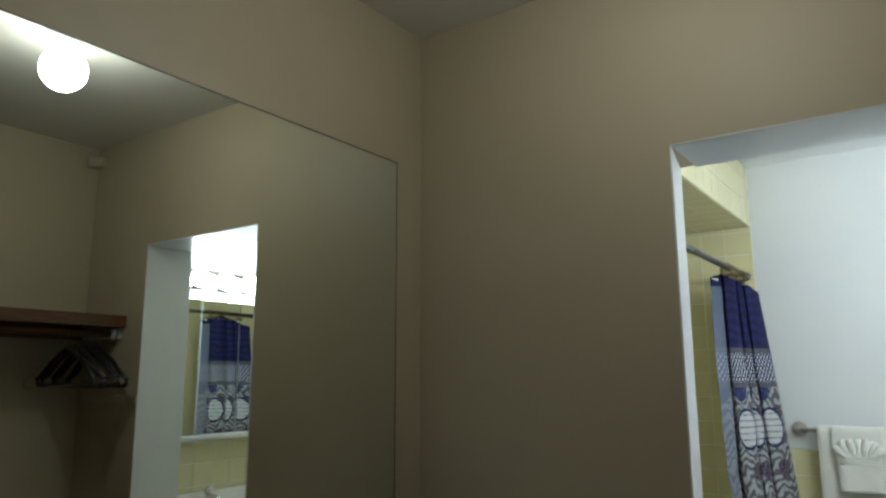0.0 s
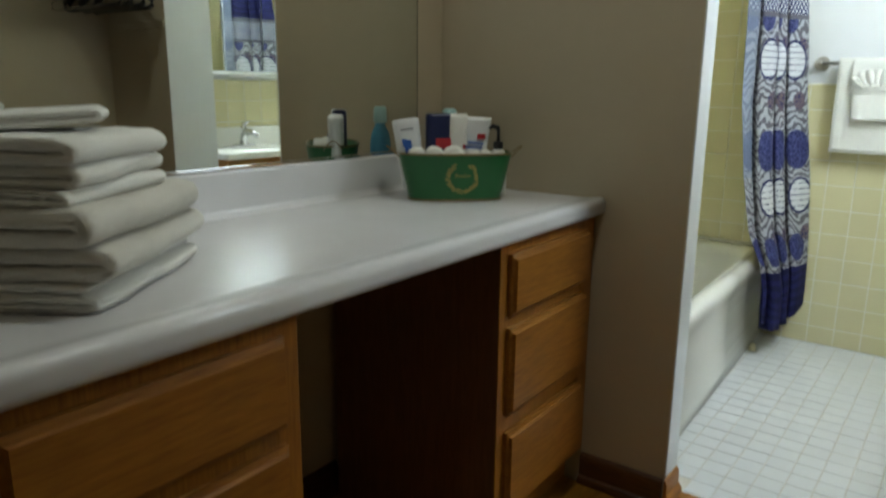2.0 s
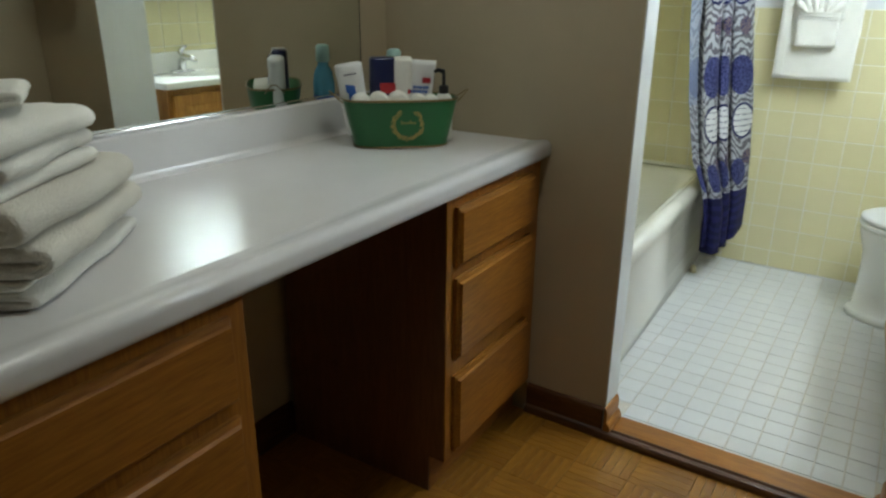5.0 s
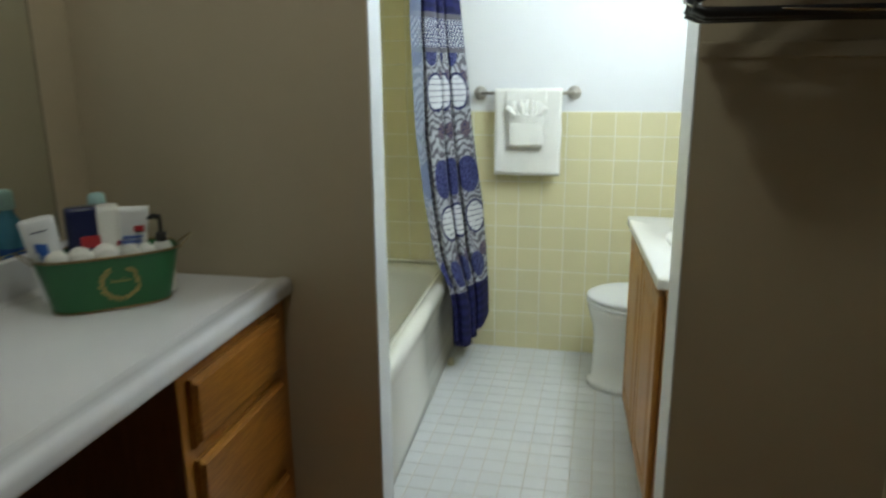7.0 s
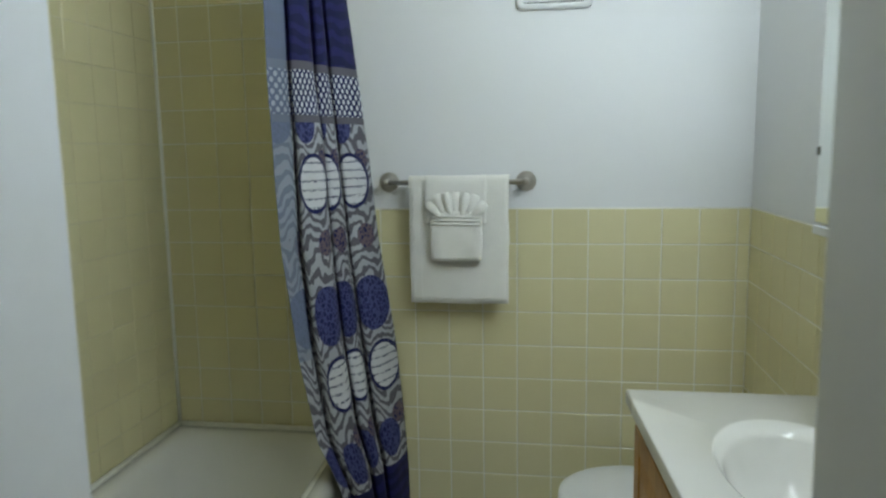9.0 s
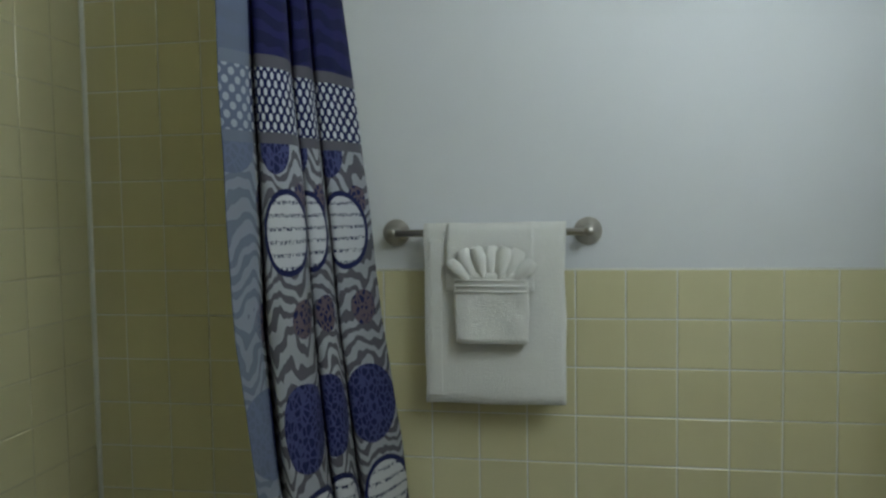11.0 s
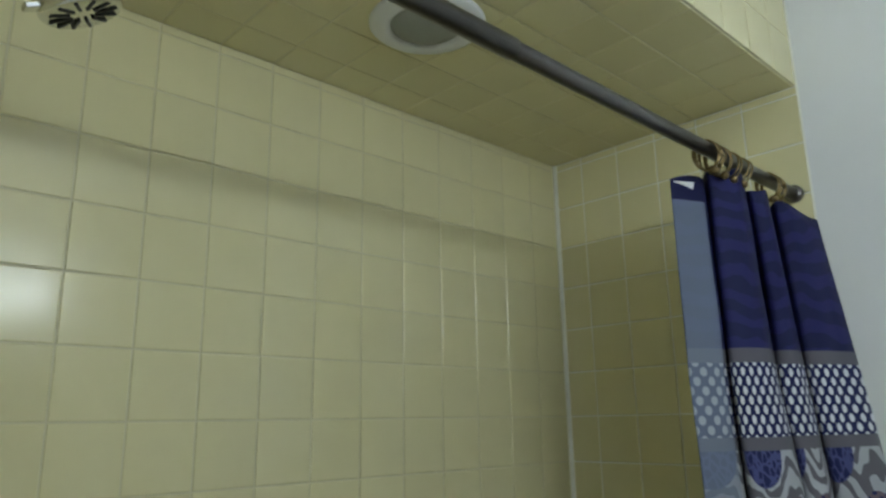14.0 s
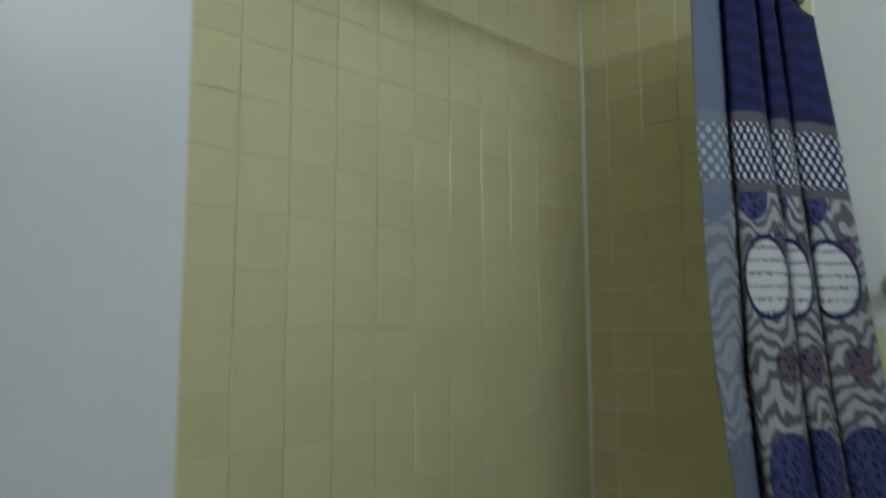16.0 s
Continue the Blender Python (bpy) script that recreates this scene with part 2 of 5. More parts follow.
def skewed_front(ob):
    """Turn the counter's front and its cabinets a little less, about their end at the door wall."""
    c = Matrix.Translation((-0.66, YD0, 0))
    ob.matrix_basis = c @ Matrix.Rotation(radians(1.45), 4, "Z") @ c.inverted() @ ob.matrix_basis
    return ob


XM = -1.222                   # dressing side face of the mirror wall, before its turn
floor = structure("floor", box(XW - T, XC + T, YS - T, YD0 + 0.02, -0.1, -0.010), M_SHADOWGAP, "finger-block oak parquet floor of the dressing area", "floor")
bath_floor = structure("floor_bathroom", box(XW - T, XE + T, YD0 + 0.095, YE + T, -0.1, -0.002), M_FGROUT, "white mosaic tile bathroom floor with tan grout", "floor")
skewed(structure("wall_west", box(XM - T, XM, YS - 0.3, YD0 - 0.001, -0.1, CEIL + 0.1), M_BEIGE, "beige painted wall behind the mirror and counter", "wall"))
tubwall = structure("wall_tub", box(XW - T, XW - GD, YD0 + 0.002, YE + T, -0.1, CEIL + 0.1), M_GROUT, "yellow tiled long wall over the bathtub", "wall")
XI = DX0 - 0.042             # the west jamb splays open towards the bathroom
bm = loft([[(XW, YD0, z), (DX0, YD0, z), (XI, YD1 - 0.006, z), (XW, YD1 - 0.006, z)] for z in (-0.1, CEIL + 0.1)])
box(DX1, XC + T, YD0, YD1 - 0.006, -0.1, CEIL + 0.1, bm=bm)
loft([[(DX0, YD0, z), (DX1, YD0, z), (DX1, YD1 - 0.006, z), (XI, YD1 - 0.006, z)] for z in (DH, CEIL + 0.1)], bm=bm)
structure("wall_door", bm, M_BEIGE, "beige painted wall with an open doorway", "wall")
endwall = structure("wall_north", box(XW - 0.004, XE + T, YE + GD, YE + T, -0.1, CEIL + 0.1), M_WHITEWALL, "white painted bathroom wall above a yellow tile wainscot", "wall")
eastwall = structure("wall_east", box(XE + GD, XE + T, YD1 - 0.006, YE + 0.001, -0.1, CEIL + 0.1), M_WHITEWALL, "white painted bathroom wall over the vanity", "wall")
structure("wall_closet", box(XC, XC + T, YS - T, YD0, -0.1, CEIL + 0.1), M_BEIGE, "beige painted closet back wall", "wall")
structure("wall_south", box(XW - 0.3, XC + T, YS - T, YS, -0.1, CEIL + 0.1), M_BEIGE, "plain beige painted wall closing the dressing area", "wall")
structure("ceiling", box(XW - 0.3, XC + T, YS - T, YD0 + 0.05, CEIL, CEIL + T), M_CEIL, "off-white painted ceiling of the dressing area", "ceiling")
structure("ceiling_bathroom", box(XW - T, XE + T, YD1 - 0.06, YE + T, BCEIL, BCEIL + T), M_WHITEWALL, "white painted bathroom ceiling", "ceiling")
southwall = structure("wall_bath_south", box(XW - 0.004, XI - 0.001, YD1 - 0.008, YD1 - 0.004, 0, BCEIL), M_GROUT, "yellow tiled shower end wall", "wall")
structure("wall_bath_door_side", box(DX1 + 0.001, XE + GD, YD1 - 0.008, YD1 - 0.002, 0, BCEIL), M_WHITEWALL, "white painted bathroom wall beside the doorway", "wall")
structure("wall_bath_over_door", box(XI - 0.001, DX1 + 0.001, YD1 - 0.008, YD1 - 0.002, DH + 0.001, BCEIL), M_WHITEWALL, "white painted bathroom wall over the doorway", "wall")

# soffit: painted box with its tiled underside
P = 0.1085                    # tile module
ROW0, COLY, COLX = 1.168, 2.243, 0.14


def grid(lo, hi, datum):
    """Cuts of a tile run from lo to hi on the module through datum."""
    k = math.ceil((lo - datum) / P)
    cuts = [lo]
    while datum + k * P < hi - 1e-6:
        c = datum + k * P
        if c - cuts[-1] > 0.012:
            cuts.append(c)
        k += 1
    if hi - cuts[-1] < 0.012:
        cuts.pop()
    cuts.append(hi)
    return cuts


G = 0.0013                    # half a joint


def add_tile(bm, u0, u1, v0, v1, place, t=0.0018, e=0.0016):
    """One pillowed tile; place maps (u, v, out) to the world."""
    a = [place(u, v, -0.003) for u, v in ((u0, v0), (u1, v0), (u1, v1), (u0, v1))]
    b = [place(u, v, t - e * 0.7) for u, v in ((u0, v0), (u1, v0), (u1, v1), (u0, v1))]
    c = [place(u, v, t) for u, v in ((u0 + e, v0 + e), (u1 - e, v0 + e), (u1 - e, v1 - e), (u0 + e, v1 - e))]
    A, B, C = ([bm.verts.new(p) for p in r] for r in (a, b, c))
    for k in range(4):
        q = (k + 1) % 4
        bm.faces.new((A[k], A[q], B[q], B[k]))
        bm.faces.new((B[k], B[q], C[q], C[k]))
    bm.faces.new(C)


sof = box(XW - GD, SOFX - GD, YD1 - 0.006, YE + GD, SOF + GD, BCEIL + 0.01)
soffit = structure("soffit", sof, M_GROUT, "cream painted soffit with a tiled underside over the bathtub", "soffit")
# ---- door jamb, threshold, baseboards ----
dj = empty("door_1")
tagged(dj, "white painted jamb of an open doorway without a door", "door frame", kind="structure")
part("jamb_side", loft([[(DX0 - 0.001, YD0 - 0.0012, z), (DX0 + 0.003, YD0 - 0.0012, z), (XI + 0.003, YD1 + 0.004, z), (XI - 0.001, YD1 + 0.004, z)] for z in (0.0, DH)]), M_WHITE, dj)
part("jamb_side", box(DX1 - 0.003, DX1 + 0.001, YD0 - 0.0012, YD1 + 0.004, 0.0, DH + 0.001, 0.001), M_WHITE, dj)
part("jamb_head", box(DX0 + 0.003, DX1 - 0.003, YD0 - 0.0012, YD1 + 0.004, DH - 0.003, DH + 0.001, 0.001), M_WHITE, dj)


def moulding(profile, p0, p1, out):
    """A strip with a cross profile of (out, z) from p0 to p1."""
    p0, p1, out = Vector((*p0, 0)), Vector((*p1, 0)), Vector((*out, 0))
    return loft([[p + out * a + Vector((0, 0, z)) for a, z in profile] for p in (p0, p1)])


BASE = [(0, 0.0), (0.026, 0.0), (0.026, 0.008), (0.021, 0.020), (0.013, 0.025), (0.013, 0.075), (0.010, 0.086), (0.004, 0.092), (0, 0.092)]
base = structure("baseboard", moulding(BASE, (-0.688, YD0), (DX0 - 0.004, YD0), (0, -1)), M_DARKOAK, "dark stained wooden baseboard with a shoe moulding", "baseboard")
structure("baseboard_closet", moulding(BASE, (DX1 + 0.004, YD0), (XC, YD0), (0, -1)), M_DARKOAK, "dark stained wooden baseboard in the closet", "baseboard")
structure("baseboard_east", moulding(BASE, (XC, YS), (XC, YD0 - 0.03), (-1, 0)), M_DARKOAKY, "dark stained wooden baseboard along the closet wall", "baseboard")
skewed(structure("baseboard_kneehole", moulding(BASE, (XM, 0.54), (XM, 1.11), (1, 0)), M_DARKOAKY, "dark stained wooden baseboard under the counter", "baseboard"))
RET = [(0, 0.018), (0.020, 0.018), (0.020, 0.034), (0.015, 0.044), (0.009, 0.050), (0.009, 0.082), (0.005, 0.094), (0, 0.098)]
structure("trim_jamb_return", moulding(RET, (DX0 + 0.003, YD0 - 0.014), (DX0 + 0.003, YD0 + 0.085), (1, 0)), M_OAKY, "oak moulding returning into the door jamb", "trim")
structure("trim_jamb_return_east", moulding(RET, (DX1 - 0.003, YD0 - 0.014), (DX1 - 0.003, YD0 + 0.085), (-1, 0)), M_OAKY, "oak moulding returning into the door jamb", "trim")
thr = empty("threshold")
tagged(thr, "worn oak doorway threshold with a dark strip in front", "threshold", kind="structure")
part("oak_board", box(DX0 + 0.007, DX1 - 0.007, YD0 + 0.010, YD0 + 0.098, -0.01, 0.017, 0.003), M_OAKX, thr)
part("dark_strip", moulding([(0, -0.005), (0.020, -0.005), (0.020, 0.010), (0.015, 0.019), (0.006, 0.022), (0, 0.022)], (DX0 - 0.02, YD0 - 0.008), (DX1 + 0.02, YD0 - 0.008), (0, -1)), M_DARKOAK, thr, "dark worn half-round strip")
part("dark_strip", moulding([(-0.012, -0.005), (0.008, -0.005), (0.008, 0.018), (0.002, 0.024), (-0.006, 0.022), (-0.012, 0.012)], (DX0 + 0.003, YD0 + 0.002), (DX1 - 0.003, YD0 + 0.002), (0, -1)), M_DARKOAK, thr, "dark worn half-round strip")

# ---- lamps that the place has ----
lamp = empty("ceiling_globe_lamp", (-0.318, 0.898, CEIL))
tagged(lamp, "lit white opal globe on a ceramic ceiling holder", "ceiling lamp")
part("holder", lathe([(0, 0), (0.062, 0), (0.062, -0.006), (0.050, -0.014), (0.044, -0.056), (0.040, -0.062), (0, -0.062)], 32), M_WPLASTIC, lamp, "cream ceramic lamp holder", True)
part("globe", lathe([(0, -0.198)] + [(0.070 * math.sin(a), -0.128 - 0.070 * math.cos(a)) for a in [math.pi * k / 14 for k in range(1, 13)]] + [(0.035, -0.058), (0, -0.058)], 36), M_GLOBE, lamp, "glowing white glass globe", True)

bar = empty("vanity_light_bar", (XE, 2.19, 1.972))
tagged(bar, "chrome vanity light bar with lit frosted globe bulbs", "wall lamp")
part("bar_body", box(-0.045, 0.002, -0.40, 0.40, -0.055, 0.055, 0.008), M_CHROME, bar)
for k in range(5):
    y = -0.31 + 0.155 * k
    mb = Matrix.Translation((-0.045, y, 0)) @ Matrix.Rotation(radians(-90), 4, "Y")
    bulb = part("bulb", lathe([(0.016, 0.012), (0.020, 0.020)] + [(0.044 * math.sin(a), 0.063 - 0.044 * math.cos(a)) for a in [math.pi * q / 12 for q in range(2, 12)]] + [(0, 0.107)], 28, mb), M_BULB, bar, "glowing frosted globe bulb", True)
    part("socket", lathe([(0.026, 0), (0.026, 0.014), (0.018, 0.016)], 24, mb), M_CHROME, bulb, "chrome socket", True)

# ---- mirror, counter, drawer cabinets ----
mirror = empty("wall_mirror")
tagged(mirror, "large frameless wall mirror above the counter backsplash", "mirror")
part("mirror_glass", box(XM + 0.004, XM + 0.010, -1.3, 1.465, 0.959, 2.110), M_MIRROR, mirror)
part("mirror_edge", box(XM + 0.0035, XM + 0.0105, 1.4655, 1.468, 0.959, 2.113), M_BLACK, mirror, "dark ground glass edge")
part("mirror_edge", box(XM + 0.0035, XM + 0.0105, -1.3, 1.468, 2.1105, 2.113), M_BLACK, mirror, "dark ground glass edge")
part("channel", box(XM + 0.001, XM + 0.015, -1.3, 1.463, 0.949, 0.9585, 0.002), M_CHROME, mirror, "thin metal channel")
skewed(mirror)

CT = 0.847
counter = empty("countertop")
tagged(counter, "pale grey laminate countertop with a rolled front edge", "countertop")
prof = [(-0.585, 0.804), (-0.030, 0.804), (-0.016, 0.804)]
prof += [(-0.016 + 0.016 * math.sin(a), 0.820 - 0.016 * math.cos(a)) for a in [math.pi / 2 * k / 6 for k in range(1, 7)]]
prof += [(-0.018 + 0.018 * math.cos(a), 0.834 + 0.018 * math.sin(a)) for a in [math.pi / 2 * k / 7 for k in range(0, 8)]]
prof += [(-0.026, 0.8517), (-0.034, 0.8505), (-0.044, 0.8485), (-0.054, CT + 0.0004), (-0.064, CT), (-0.090, CT), (-0.585, CT)]
slab = skewed_front(part("slab", loft([[(-0.660 + a, y, z) for a, z in prof] for y in (-1.3, YD0 - 0.002)]), M_COUNTER, counter, smooth=True))
for face in slab.data.polygons:
    face.use_smooth = abs(face.normal.z) < 0.9995 and abs(face.normal.y) < 0.5
bs = box(XM, XM + 0.022, -1.3, YD0 - 0.004, CT - 0.01, 0.949, 0.006, 3)
cove = loft([[(XM + 0.021 + a, y, CT + z) for a, z in ((0, -0.004), (0.016, -0.004), (0.010, 0.003), (0.004, 0.009), (0, 0.017))] for y in (-1.3, YD0 - 0.004)])
skewed(part("backsplash", bs, M_COUNTER, counter))
skewed(part("cove", cove, M_COUNTER, counter))


def drawer_cabinet(y0, y1, d0, d1, side):
    """Three-drawer oak cabinet; d0..d1 the drawer fronts; side is the y of its dark end panel."""
    c = empty("drawer_cabinet", (0, 0, 0))
    tagged(c, "oak cabinet with three plain drawers under the counter", "cabinet", "drawer cabinets under the counter")
    xf = -0.687
    s0, s1 = (side, side + 0.014) if side == y0 else (side - 0.014, side)
    bm = box(-1.2, xf - 0.001, s0, s1, 0.109, 0.803)
    box(-1.2, -0.736, s0, s1, 0.001, 0.109, bm=bm)
    part("side_panel", bm, M_CABSIDE, c, "dark brown veneered side panel")
    body0, body1 = (y0 + 0.015, y1) if side == y0 else (y0, y1 - 0.015)
    # near-black carcass: the shade behind the drawers is in its colour
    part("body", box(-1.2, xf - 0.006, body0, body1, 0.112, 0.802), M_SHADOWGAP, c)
    part("toe_board", box(-0.749, -0.735, body0 - 0.01, body1, 0.001, 0.112, 0.002), M_OAKY, c)
    zs = ((0.630, 0.776), (0.388, 0.602), (0.126, 0.343))
    bm = box(xf - 0.004, xf, y0, d0 + 0.012, 0.108, 0.803, 0.001, 1)
    box(xf - 0.004, xf, d1 - 0.012, y1, 0.108, 0.803, 0.001, 1, bm)
    for a, b in ((0.766, 0.803), (0.592, 0.640), (0.333, 0.398), (0.108, 0.136)):
        box(xf - 0.005, xf - 0.0008, d0, d1, a, b, 0.001, 1, bm)
    part("face_frame", bm, M_OAKZ, c)
    for a, b in zs:
        xb, xo = xf + 0.0005, xf + 0.020
        r = [[(xb, d0, a), (xb, d1, a), (xb, d1, b), (xb, d0, b)],
             [(xb + 0.009, d0, a), (xb + 0.009, d1, a), (xb + 0.009, d1, b), (xb + 0.009, d0, b)],
             [(xb + 0.013, d0 + 0.006, a + 0.010), (xb + 0.013, d1 - 0.006, a + 0.010), (xb + 0.013, d1 - 0.006, b - 0.010), (xb + 0.013, d0 + 0.006, b - 0.010)],
             [(xo, d0 + 0.009, a + 0.013), (xo, d1 - 0.009, a + 0.013), (xo, d1 - 0.009, b - 0.013), (xo, d0 + 0.009, b - 0.013)]]
        part("drawer_front", loft(r), M_OAKY, c)
    return skewed_front(c)


drawer_cabinet(1.104, YD0 - 0.006, 1.137, 1.535, 1.104)
drawer_cabinet(0.050, 0.511, 0.084, 0.476, 0.511)
drawer_cabinet(-0.415, 0.046, -0.382, 0.010, -0.415)

# ---- towels on the counter ----
def folded(name, sx, sy, h, layers, seed, label, m, material=M_TERRY, sag=0.004):
    """A towel folded over itself: a thick strip that doubles back at its ends, the loops open to its short sides."""
    gap = h / layers
    line, x0, x1 = [], -sx / 2 + gap, sx / 2 - gap
    for k in range(layers):
        xs = [x0 + (x1 - x0) * j / 14 for j in range(15)]
        if k % 2:
            xs.reverse()
        line += [(x, gap * (k + 0.5)) for x in xs]
        if k < layers - 1:
            cx_, sgn = (x1, 1) if k % 2 == 0 else (x0, -1)
            line += [(cx_ + sgn * gap * 0.98 * math.sin(a), gap * (k + 1) - gap * 0.5 * math.cos(a)) for a in [math.pi * j / 7 for j in range(1, 7)]]
    if layers == 1:
        line = [(-sx / 2 + sx * j / 18, gap / 2) for j in range(19)]
    left, right = [], []
    for i, p in enumerate(line):
        q0, q1 = line[max(0, i - 1)], line[min(len(line) - 1, i + 1)]
        t = Vector((q1[0] - q0[0], q1[1] - q0[1])).normalized()
        end = 0.62 if i in (0, len(line) - 1) else 1.0
        off = Vector((-t.y, t.x)) * gap * 0.475 * end
        left.append((p[0] + off.x, p[1] + off.y))
        right.append((p[0] - off.x, p[1] - off.y))
    outline = left + right[::-1]
    mid = [(line[i][0], line[i][1]) for i in range(len(line))]
    mid = mid + mid[::-1]
    rings = []
    ys = [-0.5, -0.490, -0.465] + [-0.42 + 0.84 * j / 16 for j in range(17)] + [0.465, 0.490, 0.5]
    for j, f in enumerate(ys):
        th = {0: 0.50, 1: 0.84, 2: 0.97}.get(min(j, len(ys) - 1 - j), 1.0)
        ring = []
        for (x, z), (mx_, mz) in zip(outline, mid):
            x, z = mx_ + (x - mx_) * th, mz + (z - mz) * th
            y = f * sy
            y += 0.007 * noise.noise(Vector((x * 7 + seed, z * 30, seed * 1.7))) * (abs(f) * 2) ** 3
            ww = sag * noise.noise(Vector((x * 6 + seed * 3, y * 7, 1.7))) * (0.3 + z / h)
            n2 = 0.0016 * noise.noise(Vector((x * 40 + seed, y * 40, z * 60)))
            wx = 0.008 * noise.noise(Vector((seed * 2.3, y * 9, z * 18))) * (2 * x / sx)
            ring.append((x + wx + n2, y, max(0.0, z + ww + n2)))
        rings.append(ring)
    ob = part(name, loft(rings), material, smooth=True)
    ob.matrix_basis = m
    return tagged(ob, label, "towel", "folded towels on the counter")


tz = CT + 0.001
STACK = ((0.40, 0.330, 0.040, 3, 3, 0.0, 0.0, 0, "white terry bath towel folded flat at the bottom of the stack"),
         (0.41, 0.340, 0.046, 2, 4, 0.004, 0.006, 2, "white terry bath towel folded in the stack"),
         (0.40, 0.335, 0.054, 2, 5, 0.0, 0.004, -2, "greyish white terry bath towel folded in the stack"),
         (0.34, 0.260, 0.022, 2, 6, 0.006, -0.016, -3, "thin white hand towel folded in the stack"),
         (0.335, 0.250, 0.030, 2, 7, 0.004, -0.016, 1, "white hand towel folded in the stack"),
         (0.345, 0.258, 0.038, 2, 8, 0.004, -0.014, -1, "thick white hand towel folded on top of the stack"))
for sx, sy, h, lay_, seed, dx, dy, rz, label in STACK:
    folded("folded_towel", sx, sy, h, lay_, seed, label, pose(-0.988, 0.268, tz, 0, 0, 35.6) @ pose(dx, dy, 0, 0, 0, rz), M_TERRY2 if seed in (5, 4) else M_TERRY)
    tz += h - 0.0015
folded("folded_washcloth", 0.24, 0.17, 0.022, 2, 21, "white washcloth folded slightly askew on the towel stack", pose(-1.000, 0.285, tz + 0.004, 0, -4, 58))
aqua = empty("soap_packet", (-1.05, 0.165, tz + 0.016), 30)
tagged(aqua, "pale aqua paper packet lying on the towels", "packet")
part("packet", box(-0.10, 0.04, -0.05, 0.05, 0, 0.042, 0.008, 2), M_AQUA, aqua)

# ---- tin basket with toiletries ----
BK = pose(-0.981, 1.343, CT + 0.001, 0, 0, 43.4)
basket = empty("tin_basket")
basket.matrix_basis = BK
tagged(basket, "green painted oval tin basket with a gold wreath print", "basket")
bm = bmesh.new()
HB = 0.122
outer = [oval_ring(0, 0, 0.122 + 0.027 * f, 0.062 + 0.016 * f, 0.002 + (HB - 0.002) * f, 48, 3.2) for f in (0, 0.03, 0.33, 0.66, 0.97, 1.0)]
inner = [oval_ring(0, 0, 0.120 + 0.027 * f, 0.060 + 0.016 * f, 0.004 + (HB - 0.004) * f, 48, 3.2) for f in (1.0, 0.5, 0.0)]
loft(outer + inner, True, True, bm)
part("tub_wall", bm, M_GREEN, basket, "", True)
rim = [Vector(p) for p in oval_ring(0, 0, 0.149, 0.078, HB, 64, 3.2)]
part("rim", tube(rim + [rim[0]], 0.0028, 8, cap=False), M_BRASS, basket, "gold rolled rim", True)
rim = [Vector(p) for p in oval_ring(0, 0, 0.123, 0.063, 0.003, 64, 3.2)]
part("foot_rim", tube(rim + [rim[0]], 0.0022, 8, cap=False), M_BRASS, basket, "gold rolled foot rim", True)
for s in (-1, 1):
    pts = [(s * (0.147 + 0.034 * math.sin(math.pi * k / 12)), -0.026 + 0.052 * k / 12, HB - 0.010 + 0.028 * math.sin(math.pi * k / 12)) for k in range(13)]
    part("wire_handle", tube(pts, 0.0016, 8), M_BRASS, basket, "bent brass wire handle", True)
# wreath print: leaves laid on the sloping front
rng = random.Random(5)
bm = bmesh.new()


def on_front(x, z, lift=0.0012):
    f = (z - 0.002) / (HB - 0.002)
    rx, ry = 0.122 + 0.027 * f, 0.062 + 0.016 * f
    return Vector((x, -ry * max(0.0, 1 - abs(x / rx) ** 3.2) ** (1 / 3.2) - lift, z))


for k in range(64):
    a = radians(118 + 304 * k / 63)
    for q in range(2):
        rr = 0.036 + rng.uniform(-0.005, 0.005)
        cx, cz = 0.012 + rr * math.cos(a) * 1.05, 0.062 + rr * math.sin(a)
        t = a + math.pi / 2 + rng.uniform(-0.9, 0.9)
        L, W = 0.0048, 0.0017
        pts = [(cx + L * math.cos(t), cz + L * math.sin(t)), (cx - W * math.sin(t), cz + W * math.cos(t)), (cx - L * math.cos(t), cz - L * math.sin(t)), (cx + W * math.sin(t), cz - W * math.cos(t))]
        bm.faces.new([bm.verts.new(on_front(x, z)) for x, z in pts])
for k in range(9):
    x = -0.006 + 0.0045 * k
    hgt = 0.010 if k in (0, 5) else 0.005
    bm.faces.new([bm.verts.new(on_front(a, b)) for a, b in ((x, 0.064), (x + 0.0022, 0.064), (x + 0.0036, 0.064 + hgt), (x + 0.0014, 0.064 + hgt))])
part("wreath_print", bm, M_GOLD, basket, "faded gold laurel wreath print")


def in_basket(x, y, z=0.0, rx=0, ry=0, rz=0):
    return BK @ pose(x, y, z, rx, ry, rz)


def thing(name, m, label, category, group=""):
    e = empty(name)
    e.matrix_basis = m
    return tagged(e, label, category, group)


BIG = Matrix.Scale(1.18, 4)


